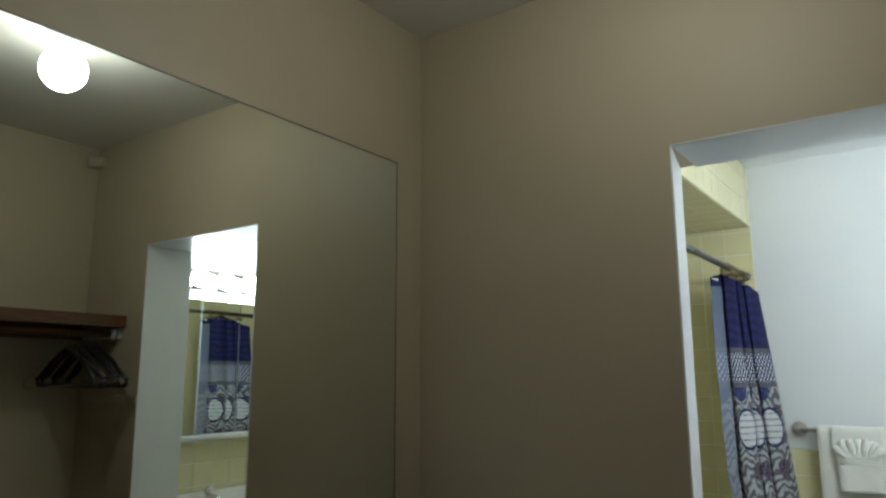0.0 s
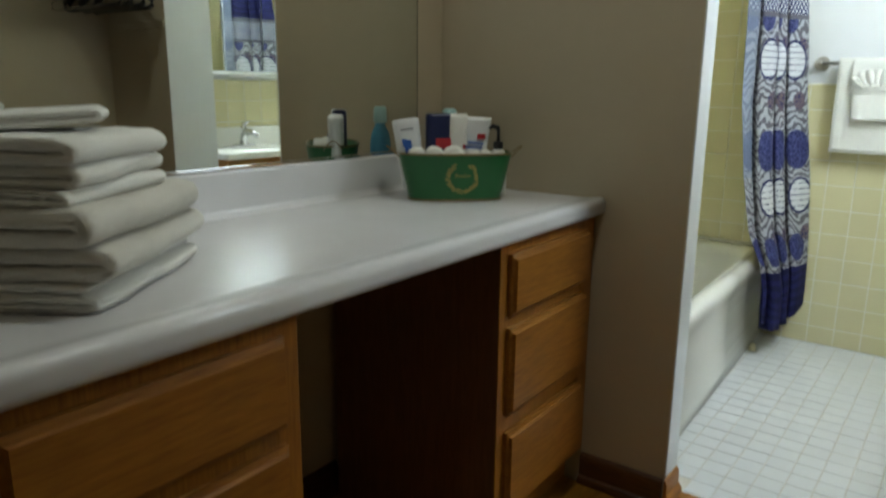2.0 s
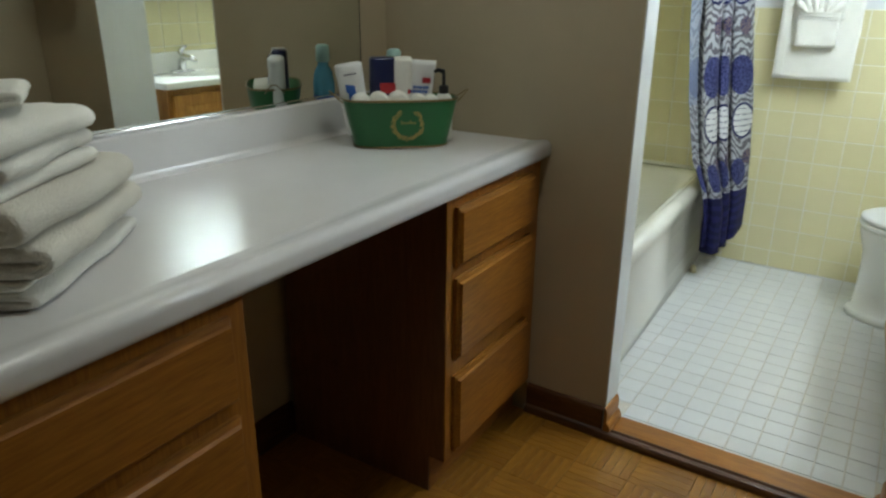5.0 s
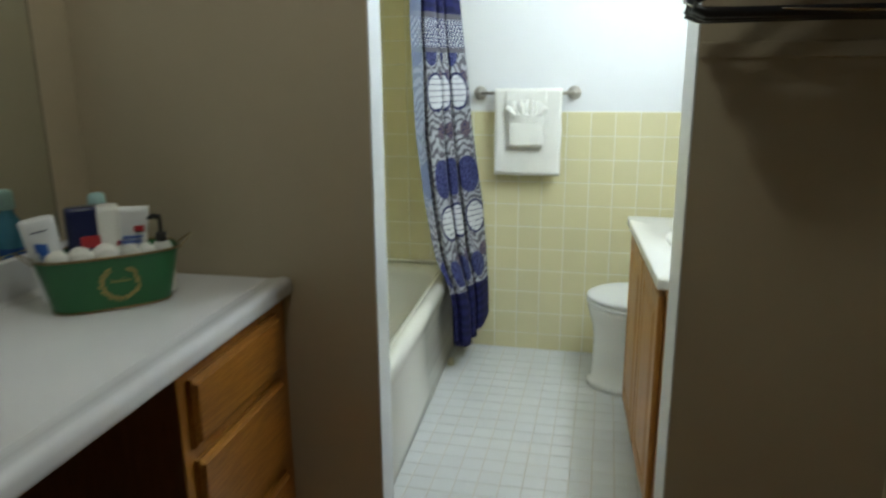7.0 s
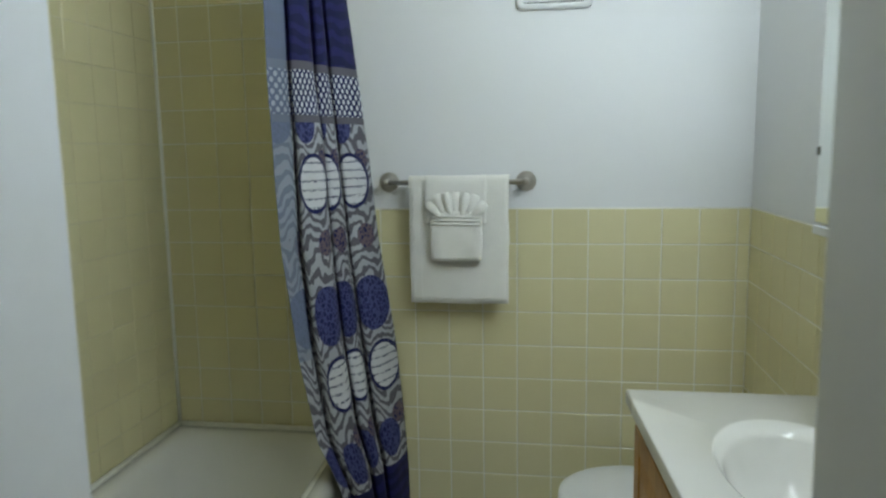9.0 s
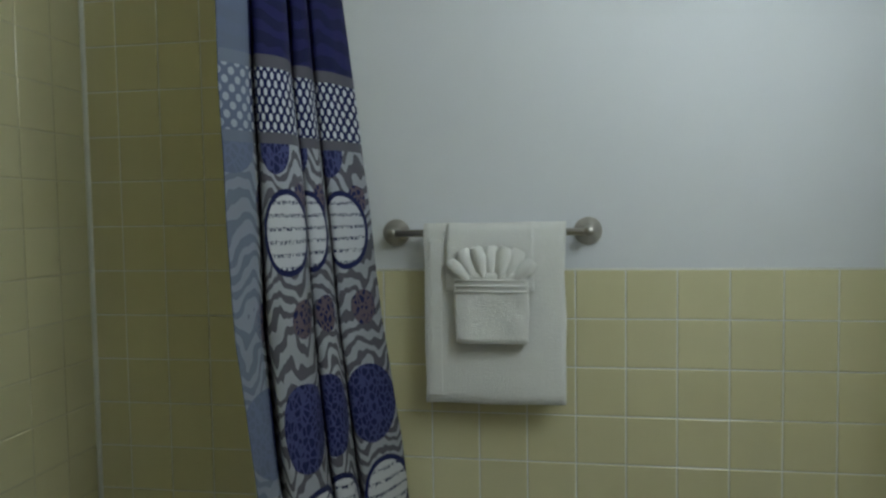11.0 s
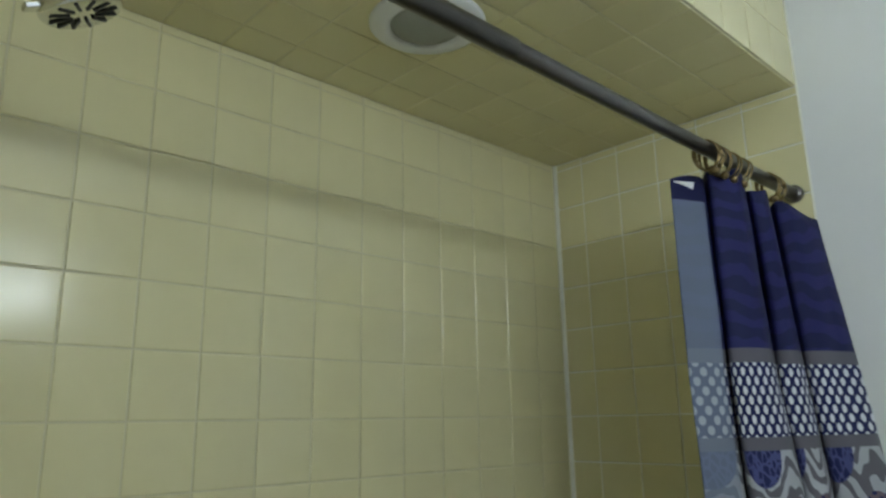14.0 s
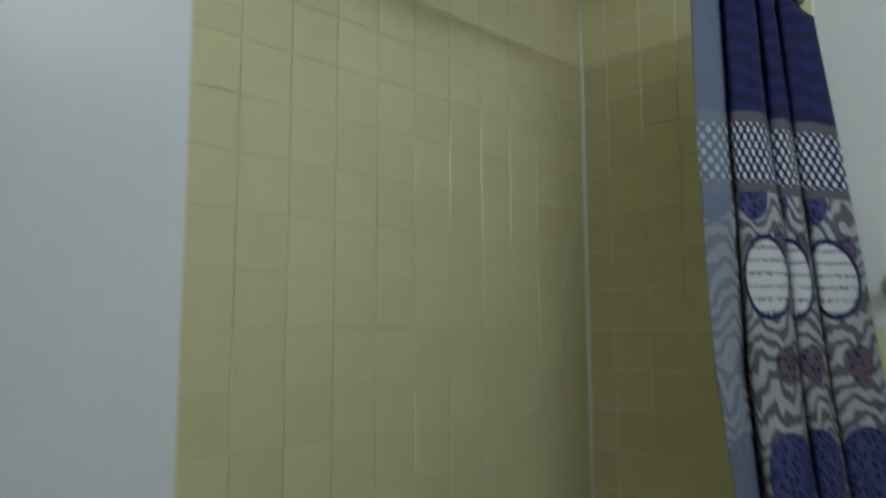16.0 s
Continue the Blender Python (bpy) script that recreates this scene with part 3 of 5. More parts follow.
# white cap-down tube with a blue print
t1 = thing("shampoo_bottle", in_basket(-0.105, 0.012, 0.024, 0, -8, 6) @ BIG, "white shampoo bottle with a blue swirl print", "bottle")
part("bottle_body", loft([oval_ring(0, 0, 0.026 + 0.004 * f, 0.017 + 0.002 * f, 0.15 * f + 0.004, 32, 2.6) for f in (0, 0.1, 0.4, 0.7, 0.93, 1.0)] + [oval_ring(0, 0, 0.026, 0.016, 0.157, 32, 2.6)]), M_WPLASTIC, t1, "", True)
bm = bmesh.new()
for a, b, c, d in ((-0.016, 0.004, 0.098, 0.116), (-0.012, 0.012, 0.080, 0.098), (-0.004, 0.018, 0.064, 0.080)):
    for k in range(6):
        x0 = a + (b - a) * k / 6
        x1 = a + (b - a) * (k + 1) / 6
        w = lambda x: -0.0195 * math.sqrt(max(0.0, 1 - (abs(x) / 0.03) ** 2.6))
        sl = 0.006 * k / 6
        bm.faces.new([bm.verts.new(p) for p in ((x0, w(x0) - 0.001, c - sl), (x1, w(x1) - 0.001, c - sl), (x1, w(x1) - 0.001, d - sl), (x0, w(x0) - 0.001, d - sl))])
part("print", bm, M_BLUEP, t1, "blue swirl print")
bm = bmesh.new()
for k in range(7):
    x = -0.016 + 0.004 * k
    bm.faces.new([bm.verts.new(p) for p in ((x, -0.0205, 0.134), (x + 0.0028, -0.0205, 0.134), (x + 0.0028, -0.0205, 0.1375), (x, -0.0205, 0.1375))])
part("lettering", bm, M_NAVYP, t1, "small dark bars of lettering")
# navy bottle
t2 = thing("body_wash_bottle", in_basket(-0.040, 0.022, 0.026, 0, 0, 4) @ BIG, "navy blue body wash bottle with a red label", "bottle")
part("bottle_body", loft([rect_ring(0, 0, 0.030, 0.018, 0.012, z, 5) for z in (0.0, 0.06, 0.13, 0.160)] + [rect_ring(0, 0, 0.027, 0.015, 0.010, 0.166, 5)]), M_NAVYP, t2, "", True)
part("label", box(-0.010, 0.024, -0.0195, -0.0175, 0.090, 0.112), M_REDP, t2, "red label")
# translucent white bottle
t3 = thing("lotion_bottle", in_basket(0.008, 0.020, 0.026) @ BIG, "frosted white lotion bottle", "bottle")
part("bottle_body", loft([oval_ring(0, 0, 0.024, 0.019, z, 32, 2.4) for z in (0, 0.05, 0.12, 0.155)] + [oval_ring(0, 0, 0.021, 0.016, 0.166, 32, 2.4)]), M_PAPER, t3, "", True)
# white tube with red and blue print
t4 = thing("shampoo_tube", in_basket(0.044, 0.014, 0.026, 0, 3, -3) @ BIG, "white squeeze tube with red and blue print", "bottle")
part("tube_body", loft([oval_ring(0, 0, 0.024 + 0.014 * f, 0.017 * (1 - 0.86 * f), 0.16 * f, 32, 2.3) for f in (0, 0.15, 0.4, 0.7, 0.92, 1.0)]), M_WPLASTIC, t4, "", True)
part("red_patch", box(0.008, 0.026, -0.0095, -0.0075, 0.112, 0.123), M_REDP, t4, "small red print")
bm = bmesh.new()
for r, (xa, xb) in enumerate(((-0.012, 0.020), (-0.018, 0.020), (-0.012, 0.022))):
    x = xa
    while x < xb:
        w = rng.uniform(0.003, 0.006)
        z = 0.099 - 0.009 * r
        box(x, x + w, -0.0135, -0.0115, z, z + (0.006 if r < 2 else 0.002), bm=bm)
        x += w + 0.0018
part("lettering", bm, M_BLUEP, t4, "blue bars of lettering")
part("emblem", lathe([(0, 0), (0.005, 0.0), (0.005, 0.002), (0, 0.002)], 16, Matrix.Translation((-0.021, -0.0115, 0.092)) @ Matrix.Rotation(radians(90), 4, "X")), M_REDP, t4, "round red and blue emblem")
# pump bottle
t5 = thing("pump_bottle", in_basket(0.116, 0.000, 0.010), "soap bottle with a black pump head", "bottle")
part("bottle_body", lathe([(0, 0), (0.022, 0), (0.023, 0.004), (0.023, 0.105), (0.016, 0.118), (0.010, 0.121), (0, 0.121)], 28), M_PAPER, t5, "", True)
part("collar", lathe([(0.011, 0.119), (0.013, 0.121), (0.013, 0.138), (0.010, 0.141), (0, 0.141)], 20), M_BLACK, t5, "ribbed black collar", True)
part("pump", tube([(0, 0, 0.138), (0, 0, 0.168), (-0.002, -0.001, 0.176), (-0.016, -0.006, 0.181), (-0.026, -0.010, 0.176)], [0.005, 0.0045, 0.007, 0.0055, 0.004], 12), M_BLACK, t5, "black pump spout", True)
# rolled washcloths along the front
for k, (x, r) in enumerate(((-0.102, 0.025), (-0.056, 0.027), (-0.006, 0.028), (0.046, 0.020), (0.080, 0.017))):
    rings = []
    for q in range(9):
        f = q / 8
        rr = r * (0.72 + 0.28 * math.sin(math.pi * min(max(f, 0.12), 0.88)))
        rings.append([(x + rr * math.cos(a) * (1 + 0.10 * noise.noise(Vector((k * 3.1, a * 2, q * 0.7)))), -0.055 + 0.075 * f, HB - 0.006 + rr * 0.85 * math.sin(a) * (1 + 0.14 * noise.noise(Vector((k * 5.3, a * 2, q * 0.9))))) for a in [2 * math.pi * j / 18 for j in range(18)]])
    ob = part("rolled_washcloth", loft(rings), M_TERRY, smooth=True)
    ob.matrix_basis = BK
    tagged(ob, "small rolled white washcloth in the tin basket", "towel", "rolled washcloths in the basket")

bb = thing("blue_bottle", pose(-1.080, 1.450, CT + 0.001) @ Matrix.Scale(1.22, 4), "translucent blue spray bottle behind the basket", "bottle")
M_BLUEGLASS = mat("pale blue plastic", (0.10, 0.34, 0.52, 1), 0.2, var=0.08, scale=10)
part("bottle_body", lathe([(0, 0), (0.024, 0), (0.026, 0.006), (0.026, 0.10), (0.022, 0.125), (0.013, 0.142), (0.012, 0.150), (0, 0.150)], 28), M_BLUEGLASS, bb, "", True)
part("label", lathe([(0.0265, 0.03), (0.0268, 0.032), (0.0268, 0.07), (0.0265, 0.072)], 28), M_BLUEP, bb, "deep blue label band", True)
part("cap", lathe([(0.013, 0.149), (0.017, 0.152), (0.016, 0.185), (0.011, 0.190), (0, 0.190)], 24), M_AQUA, bb, "pale aqua cap", True)

# ---- closet: shelf, rod, hangers ----
shelf = empty("closet_shelf")
tagged(shelf, "dark wooden closet shelf on wall cleats", "shelf", kind="")
M_SHELF = wood("brown shelf wood", srgb(70, 42, 20), srgb(112, 72, 36), 1)
part("board", box(0.40, XC - 0.001, -0.6, YD0 - 0.002, 1.722, 1.742, 0.002), M_SHELF, shelf)
part("front_strip", box(0.392, 0.4, -0.6, YD0 - 0.002, 1.695, 1.746, 0.002), M_SHELF, shelf, "dark wooden front strip")
part("cleat", box(0.42, XC - 0.02, YD0 - 0.020, YD0 - 0.001, 1.650, 1.7215, 0.002), M_WHITE, shelf, "white painted end cleat")
part("cleat", box(XC - 0.020, XC - 0.001, -0.6, YD0 - 0.001, 1.650, 1.7215, 0.002), M_SHELF, shelf, "wooden wall cleat")
rod = empty("closet_rod")
tagged(rod, "round wooden hanging rod under the closet shelf", "rod")
part("rod_bar", tube([(0.458, -0.6, 1.668), (0.458, YD0 - 0.004, 1.668)], 0.016, 20), M_SHELF, rod, "", True)
part("socket", lathe([(0, 0), (0.026, 0), (0.026, 0.014), (0.018, 0.018), (0, 0.018)], 24, Matrix.Translation((0.458, YD0 - 0.0205, 1.668)) @ Matrix.Rotation(radians(90), 4, "X")), M_WPLASTIC, rod, "white rod socket", True)
structure("trim_closet_cleat", box(DX1 + 0.003, XC - 0.001, YD0 - 0.006, YD0 - 0.001, 1.374, 1.406, 0.002), M_BEIGE, "beige painted cleat board on the closet wall", "trim")


def hanger(name, m, label, material, r):
    h = thing(name, m @ Matrix.Diagonal((1, 1, 0.96, 1)), label, "hanger", "hangers on the closet rod")
    hook = [(0.018 * math.cos(a), 0, 0.018 * math.sin(a)) for a in [radians(-30 + 210 * k / 14) for k in range(15)]]
    hook += [(-0.018, 0, -0.01), (-0.008, 0, -0.03), (0, 0, -0.045), (0, 0, -0.075)]
    part("hook", tube(hook, 0.0018, 8), M_CHROME, h, "bent metal hook", True)
    body = [(0, 0, -0.072), (0.05, 0, -0.088), (0.12, 0, -0.125), (0.185, 0, -0.175), (0.232, 0, -0.198), (0.230, 0, -0.220), (0.21, 0, -0.228), (0.0, 0, -0.228), (-0.21, 0, -0.228), (-0.230, 0, -0.220), (-0.232, 0, -0.198), (-0.185, 0, -0.175), (-0.12, 0, -0.125), (-0.05, 0, -0.088), (0, 0, -0.072)]
    part("frame", tube(body, r, 10), material, h, "", True)
    return h


hang = hanger("clothes_hanger", pose(0.470, 1.395, 1.668, 0, 0, 0), "black plastic clothes hanger on the closet rod", M_BLACK, 0.010)
for y, rz, ry in ((1.422, -2, 0.5), (1.449, 3, -1), (1.476, -2, 0.5), (1.503, 4, 1), (1.530, 1, -0.5)):
    copy_thing(hang, pose(0.470, y, 1.668, 0, ry, rz))
hanger("wire_hanger", pose(0.458, 1.372, 1.668, 0, 3, -12), "thin bare wire clothes hanger", M_CHROME, 0.0022)
blk = thing("corner_detector", pose(XC, YD0, CEIL - 0.10), "small beige corner sensor below the ceiling", "sensor")
part("housing", loft([[(0, 0, z), (-w, 0, z), (-w, -0.02, z), (-0.02, -w, z), (0, -w, z)] for z, w in ((0, 0.055), (0.006, 0.062), (0.045, 0.062), (0.05, 0.055))]), M_BEIGE, blk)

# ---- bathtub ----
tub = empty("bathtub")
tagged(tub, "white enamelled bathtub with a rolled rim", "bathtub")
TX0, TX1, TY0, TY1, TR = XW + 0.001, -0.545, YD1 + 0.001, YE - 0.001, 0.422
cx, cy, hx, hy = (TX0 + TX1) / 2, (TY0 + TY1) / 2, (TX1 - TX0) / 2, (TY1 - TY0) / 2
rings = []
for ins, z, r in ((0.0, TR - 0.05, 0.004), (0.0, TR - 0.022, 0.004), (0.004, TR - 0.008, 0.006), (0.014, TR, 0.012), (0.045, TR + 0.002, 0.03), (0.062, TR - 0.002, 0.06), (0.075, TR - 0.016, 0.09), (0.082, TR - 0.05, 0.10), (0.098, 0.24, 0.12), (0.125, 0.12, 0.14), (0.17, 0.075, 0.15), (0.25, 0.066, 0.09)):
    rings.append(rect_ring(cx, cy, hx - ins, hy - ins, max(r, 0.003), z, 8))
bm = loft(rings, True, False)
bm.verts.ensure_lookup_table()
n = len(rings[0])
bm.faces.new([bm.verts[(len(rings) - 1) * n + k] for k in range(n)])
part("basin", bm, M_TUB, tub, "", True)
ap = [(0, 0.001), (-0.002, 0.045), (-0.012, 0.095), (-0.016, 0.16), (-0.016, 0.27), (-0.011, 0.325), (-0.002, 0.356), (0.006, 0.376), (0.007, 0.392), (-0.03, 0.392), (-0.05, 0.34), (-0.05, 0.001)]
part("apron", loft([[(TX1 + a, y, z) for a, z in ap] for y in (TY0, TY1)]), M_TUB, tub, "white enamelled front apron", True)
part("drain", lathe([(0, 0), (0.024, 0), (0.026, -0.003), (0, -0.003)], 24, Matrix.Translation((cx, TY0 + 0.33, 0.071))), M_CHROME, tub, "chrome drain", True)
part("rolled_rim", tube([(TX1 - 0.026, TY0, TR - 0.028), (TX1 - 0.026, TY1, TR - 0.028)], 0.036, 24), M_TUB, tub, "", True)
for o in tub.children_recursive:
    for v in o.data.vertices:      # the front runs slightly out of parallel with the wall
        v.co.x -= 0.045 * (v.co.y - 2.06) * max(0.0, (v.co.x - TX0) / (TX1 - TX0))
foot = thing("rubber_wedge", pose(TX1 - 0.025, 3.06, 0), "small yellowed rubber door wedge at the tub", "wedge")
part("wedge", lathe([(0, 0), (0.016, 0), (0.016, 0.012), (0.011, 0.03), (0.006, 0.034), (0, 0.034)], 16), M_GROUT, foot, "", True)
spout = thing("tub_spout", pose(-0.90, YD1 + 0.001, 0.56), "chrome bathtub spout on the tiled wall", "spout")
part("spout_body", tube([(0, 0, 0), (0, 0.05, 0), (0, 0.10, -0.004), (0, 0.125, -0.018), (0, 0.128, -0.036)], [0.026, 0.025, 0.024, 0.022, 0.018], 16), M_CHROME, spout, "", True)
valve = thing("shower_valve", pose(-0.90, YD1 + 0.001, 0.82), "round chrome shower valve with a lever", "valve")
mv = Matrix.Rotation(radians(-90), 4, "X")
part("plate", lathe([(0, 0), (0.075, 0), (0.078, 0.004), (0.05, 0.012), (0, 0.014)], 32, mv), M_CHROME, valve, "", True)
part("lever", tube([(0, 0.01, 0), (0, 0.05, 0), (0, 0.062, -0.05), (0, 0.064, -0.085)], [0.018, 0.018, 0.010, 0.008], 12), M_CHROME, valve, "chrome lever", True)

# ---- shower head, rod, recessed lamp ----
sh = thing("showerhead", pose(-0.885, YD1, 2.018), "round chrome shower head on a bent arm", "shower head")
part("flange", lathe([(0, 0), (0.03, 0), (0.026, 0.008), (0.012, 0.012), (0, 0.012)], 24, mv), M_CHROME, sh, "", True)
part("arm", tube([(0, 0, 0), (0, 0.09, 0.002), (0, 0.15, -0.012), (0, 0.185, -0.045)], 0.0095, 12), M_CHROME, sh, "", True)
ms = Matrix.Translation((0, 0.194, -0.055)) @ Matrix.Rotation(radians(205), 4, "X") @ Matrix.Scale(0.86, 4)
part("head", lathe([(0, 0), (0.014, 0), (0.016, 0.012), (0.030, 0.022), (0.046, 0.032), (0.050, 0.042), (0.050, 0.054), (0.045, 0.060), (0, 0.060)], 36, ms), M_CHROME, sh, "", True)
for k in range(12):
    bm = box(0.016, 0.041, -0.0022, 0.0022, 0.0595, 0.0625, 0.0006, 1)
    bmesh.ops.transform(bm, matrix=ms @ Matrix.Rotation(2 * math.pi * k / 12, 4, "Z"), verts=bm.verts)
    part("nozzle_bar", bm, M_BLACK, sh, "dark radial nozzle bar")
part("selector_tab", box(-0.008, 0.008, 0.048, 0.066, 0.044, 0.052, 0.002, 2), M_CHROME, sh).matrix_basis = ms

rodx, rodz = -0.642, 1.930
cr = empty("shower_rod")
tagged(cr, "worn grey steel shower curtain rod", "rod")
part("rod_tube", tube([(rodx, YD1 + 0.012, rodz), (rodx, YE - 0.012, rodz)], 0.0125, 20), M_ROD, cr, "", True)
part("sleeve", tube([(rodx, YD1 + 0.012, rodz), (rodx, 2.45, rodz)], 0.0142, 20), M_ROD, cr, "", True)
for y, d in ((YD1 + 0.0005, 1), (YE - 0.0005, -1)):
    part("end_cup", lathe([(0, 0), (0.019, 0), (0.019, 0.006), (0.015, 0.012), (0, 0.012)], 24, Matrix.Translation((rodx, y, rodz)) @ Matrix.Rotation(radians(-90 * d), 4, "X")), M_ROD, cr, "", True)

rl = thing("recessed_shower_light", pose(-0.945, 2.585, SOF), "unlit recessed light with a white trim ring", "ceiling lamp")
part("trim_ring", lathe([(0.066, 0.0), (0.100, 0.0), (0.102, -0.003), (0.096, -0.008), (0.074, -0.012), (0.066, -0.010), (0.062, 0.002)], 48), M_WPLASTIC, rl, "white trim ring", True)
M_LENS = mat("frosted grey lens", (0.30, 0.31, 0.29, 1), 0.35, var=0.08, scale=12)
part("lens", lathe([(0, -0.020), (0.03, -0.019), (0.05, -0.015), (0.064, -0.006), (0.067, 0.0)], 40), M_LENS, rl, "frosted domed glass lens", True)

# ---- shower curtain ----
def curtain_material():
    """Printed cloth: plain navy, dotted band, zebra ground with script and leopard discs."""
    m = bpy.data.materials.new("printed curtain cloth")
    m.use_nodes = True
    nt = m.node_tree
    N, L = nt.nodes, nt.links
    b = N["Principled BSDF"]
    b.inputs["Roughness"].default_value = 0.7
    b.inputs["Specular IOR Level"].default_value = 0.2
    uv = N.new("ShaderNodeUVMap")
    sep = N.new("ShaderNodeSeparateXYZ")
    L.new(uv.outputs[0], sep.inputs[0])
    U, V = sep.outputs[0], sep.outputs[1]

    def mth(op, a, c=None, d=None):
        n = N.new("ShaderNodeMath")
        n.operation = op
        for i, q in enumerate((a, c, d)):
            if q is None:
                continue
            if isinstance(q, (int, float)):
                n.inputs[i].default_value = q
            else:
                L.new(q, n.inputs[i])
        return n.outputs[0]

    def mix(f, a, c):
        n = N.new("ShaderNodeMix")
        n.data_type = "RGBA"
        L.new(f, n.inputs["Factor"])
        for sock, q in ((n.inputs[6], a), (n.inputs[7], c)):
            if isinstance(q, tuple):
                sock.default_value = q
            else:
                L.new(q, sock)
        return n.outputs[2]

    def between(x, lo, hi):
        return mth("MULTIPLY", mth("GREATER_THAN", x, lo), mth("LESS_THAN", x, hi))

    def dist(u0, v0, per):
        du = mth("MULTIPLY", mth("WRAP", mth("SUBTRACT", U, u0), per / 2, -per / 2), 0.85)
        dv = mth("SUBTRACT", V, v0)
        return mth("SQRT", mth("ADD", mth("MULTIPLY", du, du), mth("MULTIPLY", dv, dv)))

    NAVY, GREY, WHITE, BROWN = (0.009, 0.011, 0.055, 1), (0.105, 0.102, 0.118, 1), (0.345, 0.35, 0.375, 1), (0.10, 0.07, 0.085, 1)
    INK = (0.012, 0.016, 0.075, 1)

    def tex(scale, su=1.0, sv=1.0, det=2, kind="noise"):
        mp = N.new("ShaderNodeMapping")
        mp.inputs["Scale"].default_value = (su, sv, 1)
        L.new(uv.outputs[0], mp.inputs[0])
        if kind == "noise":
            t = N.new("ShaderNodeTexNoise")
            t.inputs["Scale"].default_value, t.inputs["Detail"].default_value = scale, det
            L.new(mp.outputs[0], t.inputs["Vector"])
            return t.outputs[0]
        t = N.new("ShaderNodeTexVoronoi")
        t.feature = "DISTANCE_TO_EDGE"
        t.inputs["Scale"].default_value = scale
        L.new(mp.outputs[0], t.inputs["Vector"])
        return t.outputs[0]

    # zebra
    n1 = tex(11.0, 1.0, 0.7, 2)
    ph = mth("MULTIPLY_ADD", n1, 26.0, mth("MULTIPLY", V, 165.0))
    ph = mth("ADD", ph, mth("MULTIPLY", mth("SINE", mth("MULTIPLY_ADD", U, 48.0, mth("MULTIPLY", V, 7.0))), 2.6))
    zeb = mth("GREATER_THAN", mth("SINE", ph), mth("MULTIPLY_ADD", tex(21.0), 1.2, -0.68))
    col = mix(zeb, GREY, WHITE)
    # discs
    leo = mth("GREATER_THAN", tex(58.0, kind="v"), 0.12)
    lcol = mix(leo, (0.055, 0.062, 0.17, 1), INK)
    for u0, v0, r in ((0.330, 1.430, 0.055), (0.388, 0.893, 0.084), (0.68, 0.47, 0.06)):
        col = mix(mth("LESS_THAN", dist(u0, v0, 0.31), r), col, lcol)
    dots = mth("LESS_THAN", tex(62.0, kind="v"), 0.13)
    bcol = mix(dots, INK, (0.13, 0.095, 0.11, 1))
    for u0, v0, r in ((0.415, 1.098, 0.038), (0.448, 0.530, 0.032), (0.12, 1.33, 0.03)):
        col = mix(mth("LESS_THAN", dist(u0, v0, 0.31), r), col, bcol)
    line = mth("LESS_THAN", mth("ABSOLUTE", mth("WRAP", mth("ADD", V, mth("MULTIPLY", tex(150.0, 1, 0.2, 1), 0.006)), 0.0125, -0.0125)), 0.0036)
    script = mth("MULTIPLY", line, mth("GREATER_THAN", tex(210.0, 1.0, 0.4, 2), 0.50))
    paper = mix(script, (0.56, 0.565, 0.58, 1), INK)
    for u0, v0, r in ((0.365, 1.265, 0.083), (0.405, 0.695, 0.080)):
        d = dist(u0, v0, 0.31)
        front = mth("GREATER_THAN", U, 0.12)
        col = mix(mth("MULTIPLY", front, mth("LESS_THAN", d, r)), col, INK)
        col = mix(mth("MULTIPLY", front, mth("LESS_THAN", d, r - 0.0115)), col, paper)
    # bands
    col = mix(mth("GREATER_THAN", V, 1.432), col, GREY)
    row_ = mth("FLOOR", mth("DIVIDE", V, 0.0155))
    pu = mth("WRAP", mth("ADD", U, mth("MULTIPLY", row_, 0.0155)), 0.0155, -0.0155)
    pv = mth("SUBTRACT", mth("WRAP", V, 0.0155, 0.0), 0.00775)
    pd = mth("SQRT", mth("ADD", mth("MULTIPLY", pu, pu), mth("MULTIPLY", pv, pv)))
    dotc = mix(mth("LESS_THAN", pd, 0.0074), INK, (0.60, 0.61, 0.63, 1))
    col = mix(between(V, 1.453, 1.572), col, dotc)
    sh_ = mth("GREATER_THAN", mth("SINE", mth("MULTIPLY_ADD", tex(6.0), 14.0, mth("MULTIPLY", V, 150.0))), 0.1)
    navy = mix(sh_, NAVY, (0.015, 0.016, 0.085, 1))
    col = mix(mth("GREATER_THAN", V, 1.596), col, navy)
    col = mix(mth("LESS_THAN", V, 0.385), col, navy)
    # the reverse of the cloth, folded to the front along the free edge: paler print
    pale = mix(mth("MULTIPLY", mth("LESS_THAN", U, 0.086), mth("GREATER_THAN", V, 0.78)), col, mix(mth("ADD", mth("MULTIPLY", U, 0.0), 0.62), col, (0.19, 0.225, 0.295, 1)))
    pale = mix(mth("MULTIPLY", mth("LESS_THAN", U, 0.086), mth("GREATER_THAN", V, 1.852)), pale, NAVY)
    L.new(pale, b.inputs["Base Color"])
    bp = N.new("ShaderNodeBump")
    bp.inputs["Strength"].default_value, bp.inputs["Distance"].default_value = 0.12, 0.001
    L.new(tex(700.0), bp.inputs["Height"])
    L.new(bp.outputs[0], b.inputs["Normal"])
    return m


def lerp_table(tab, z):
    for (z0, *a), (z1, *c) in zip(tab, tab[1:]):
        if z0 >= z >= z1:
            f = (z0 - z) / (z0 - z1)
            return [p + (q - p) * f for p, q in zip(a, c)]
    return list(tab[-1][1:] if z < tab[-1][0] else tab[0][1:])


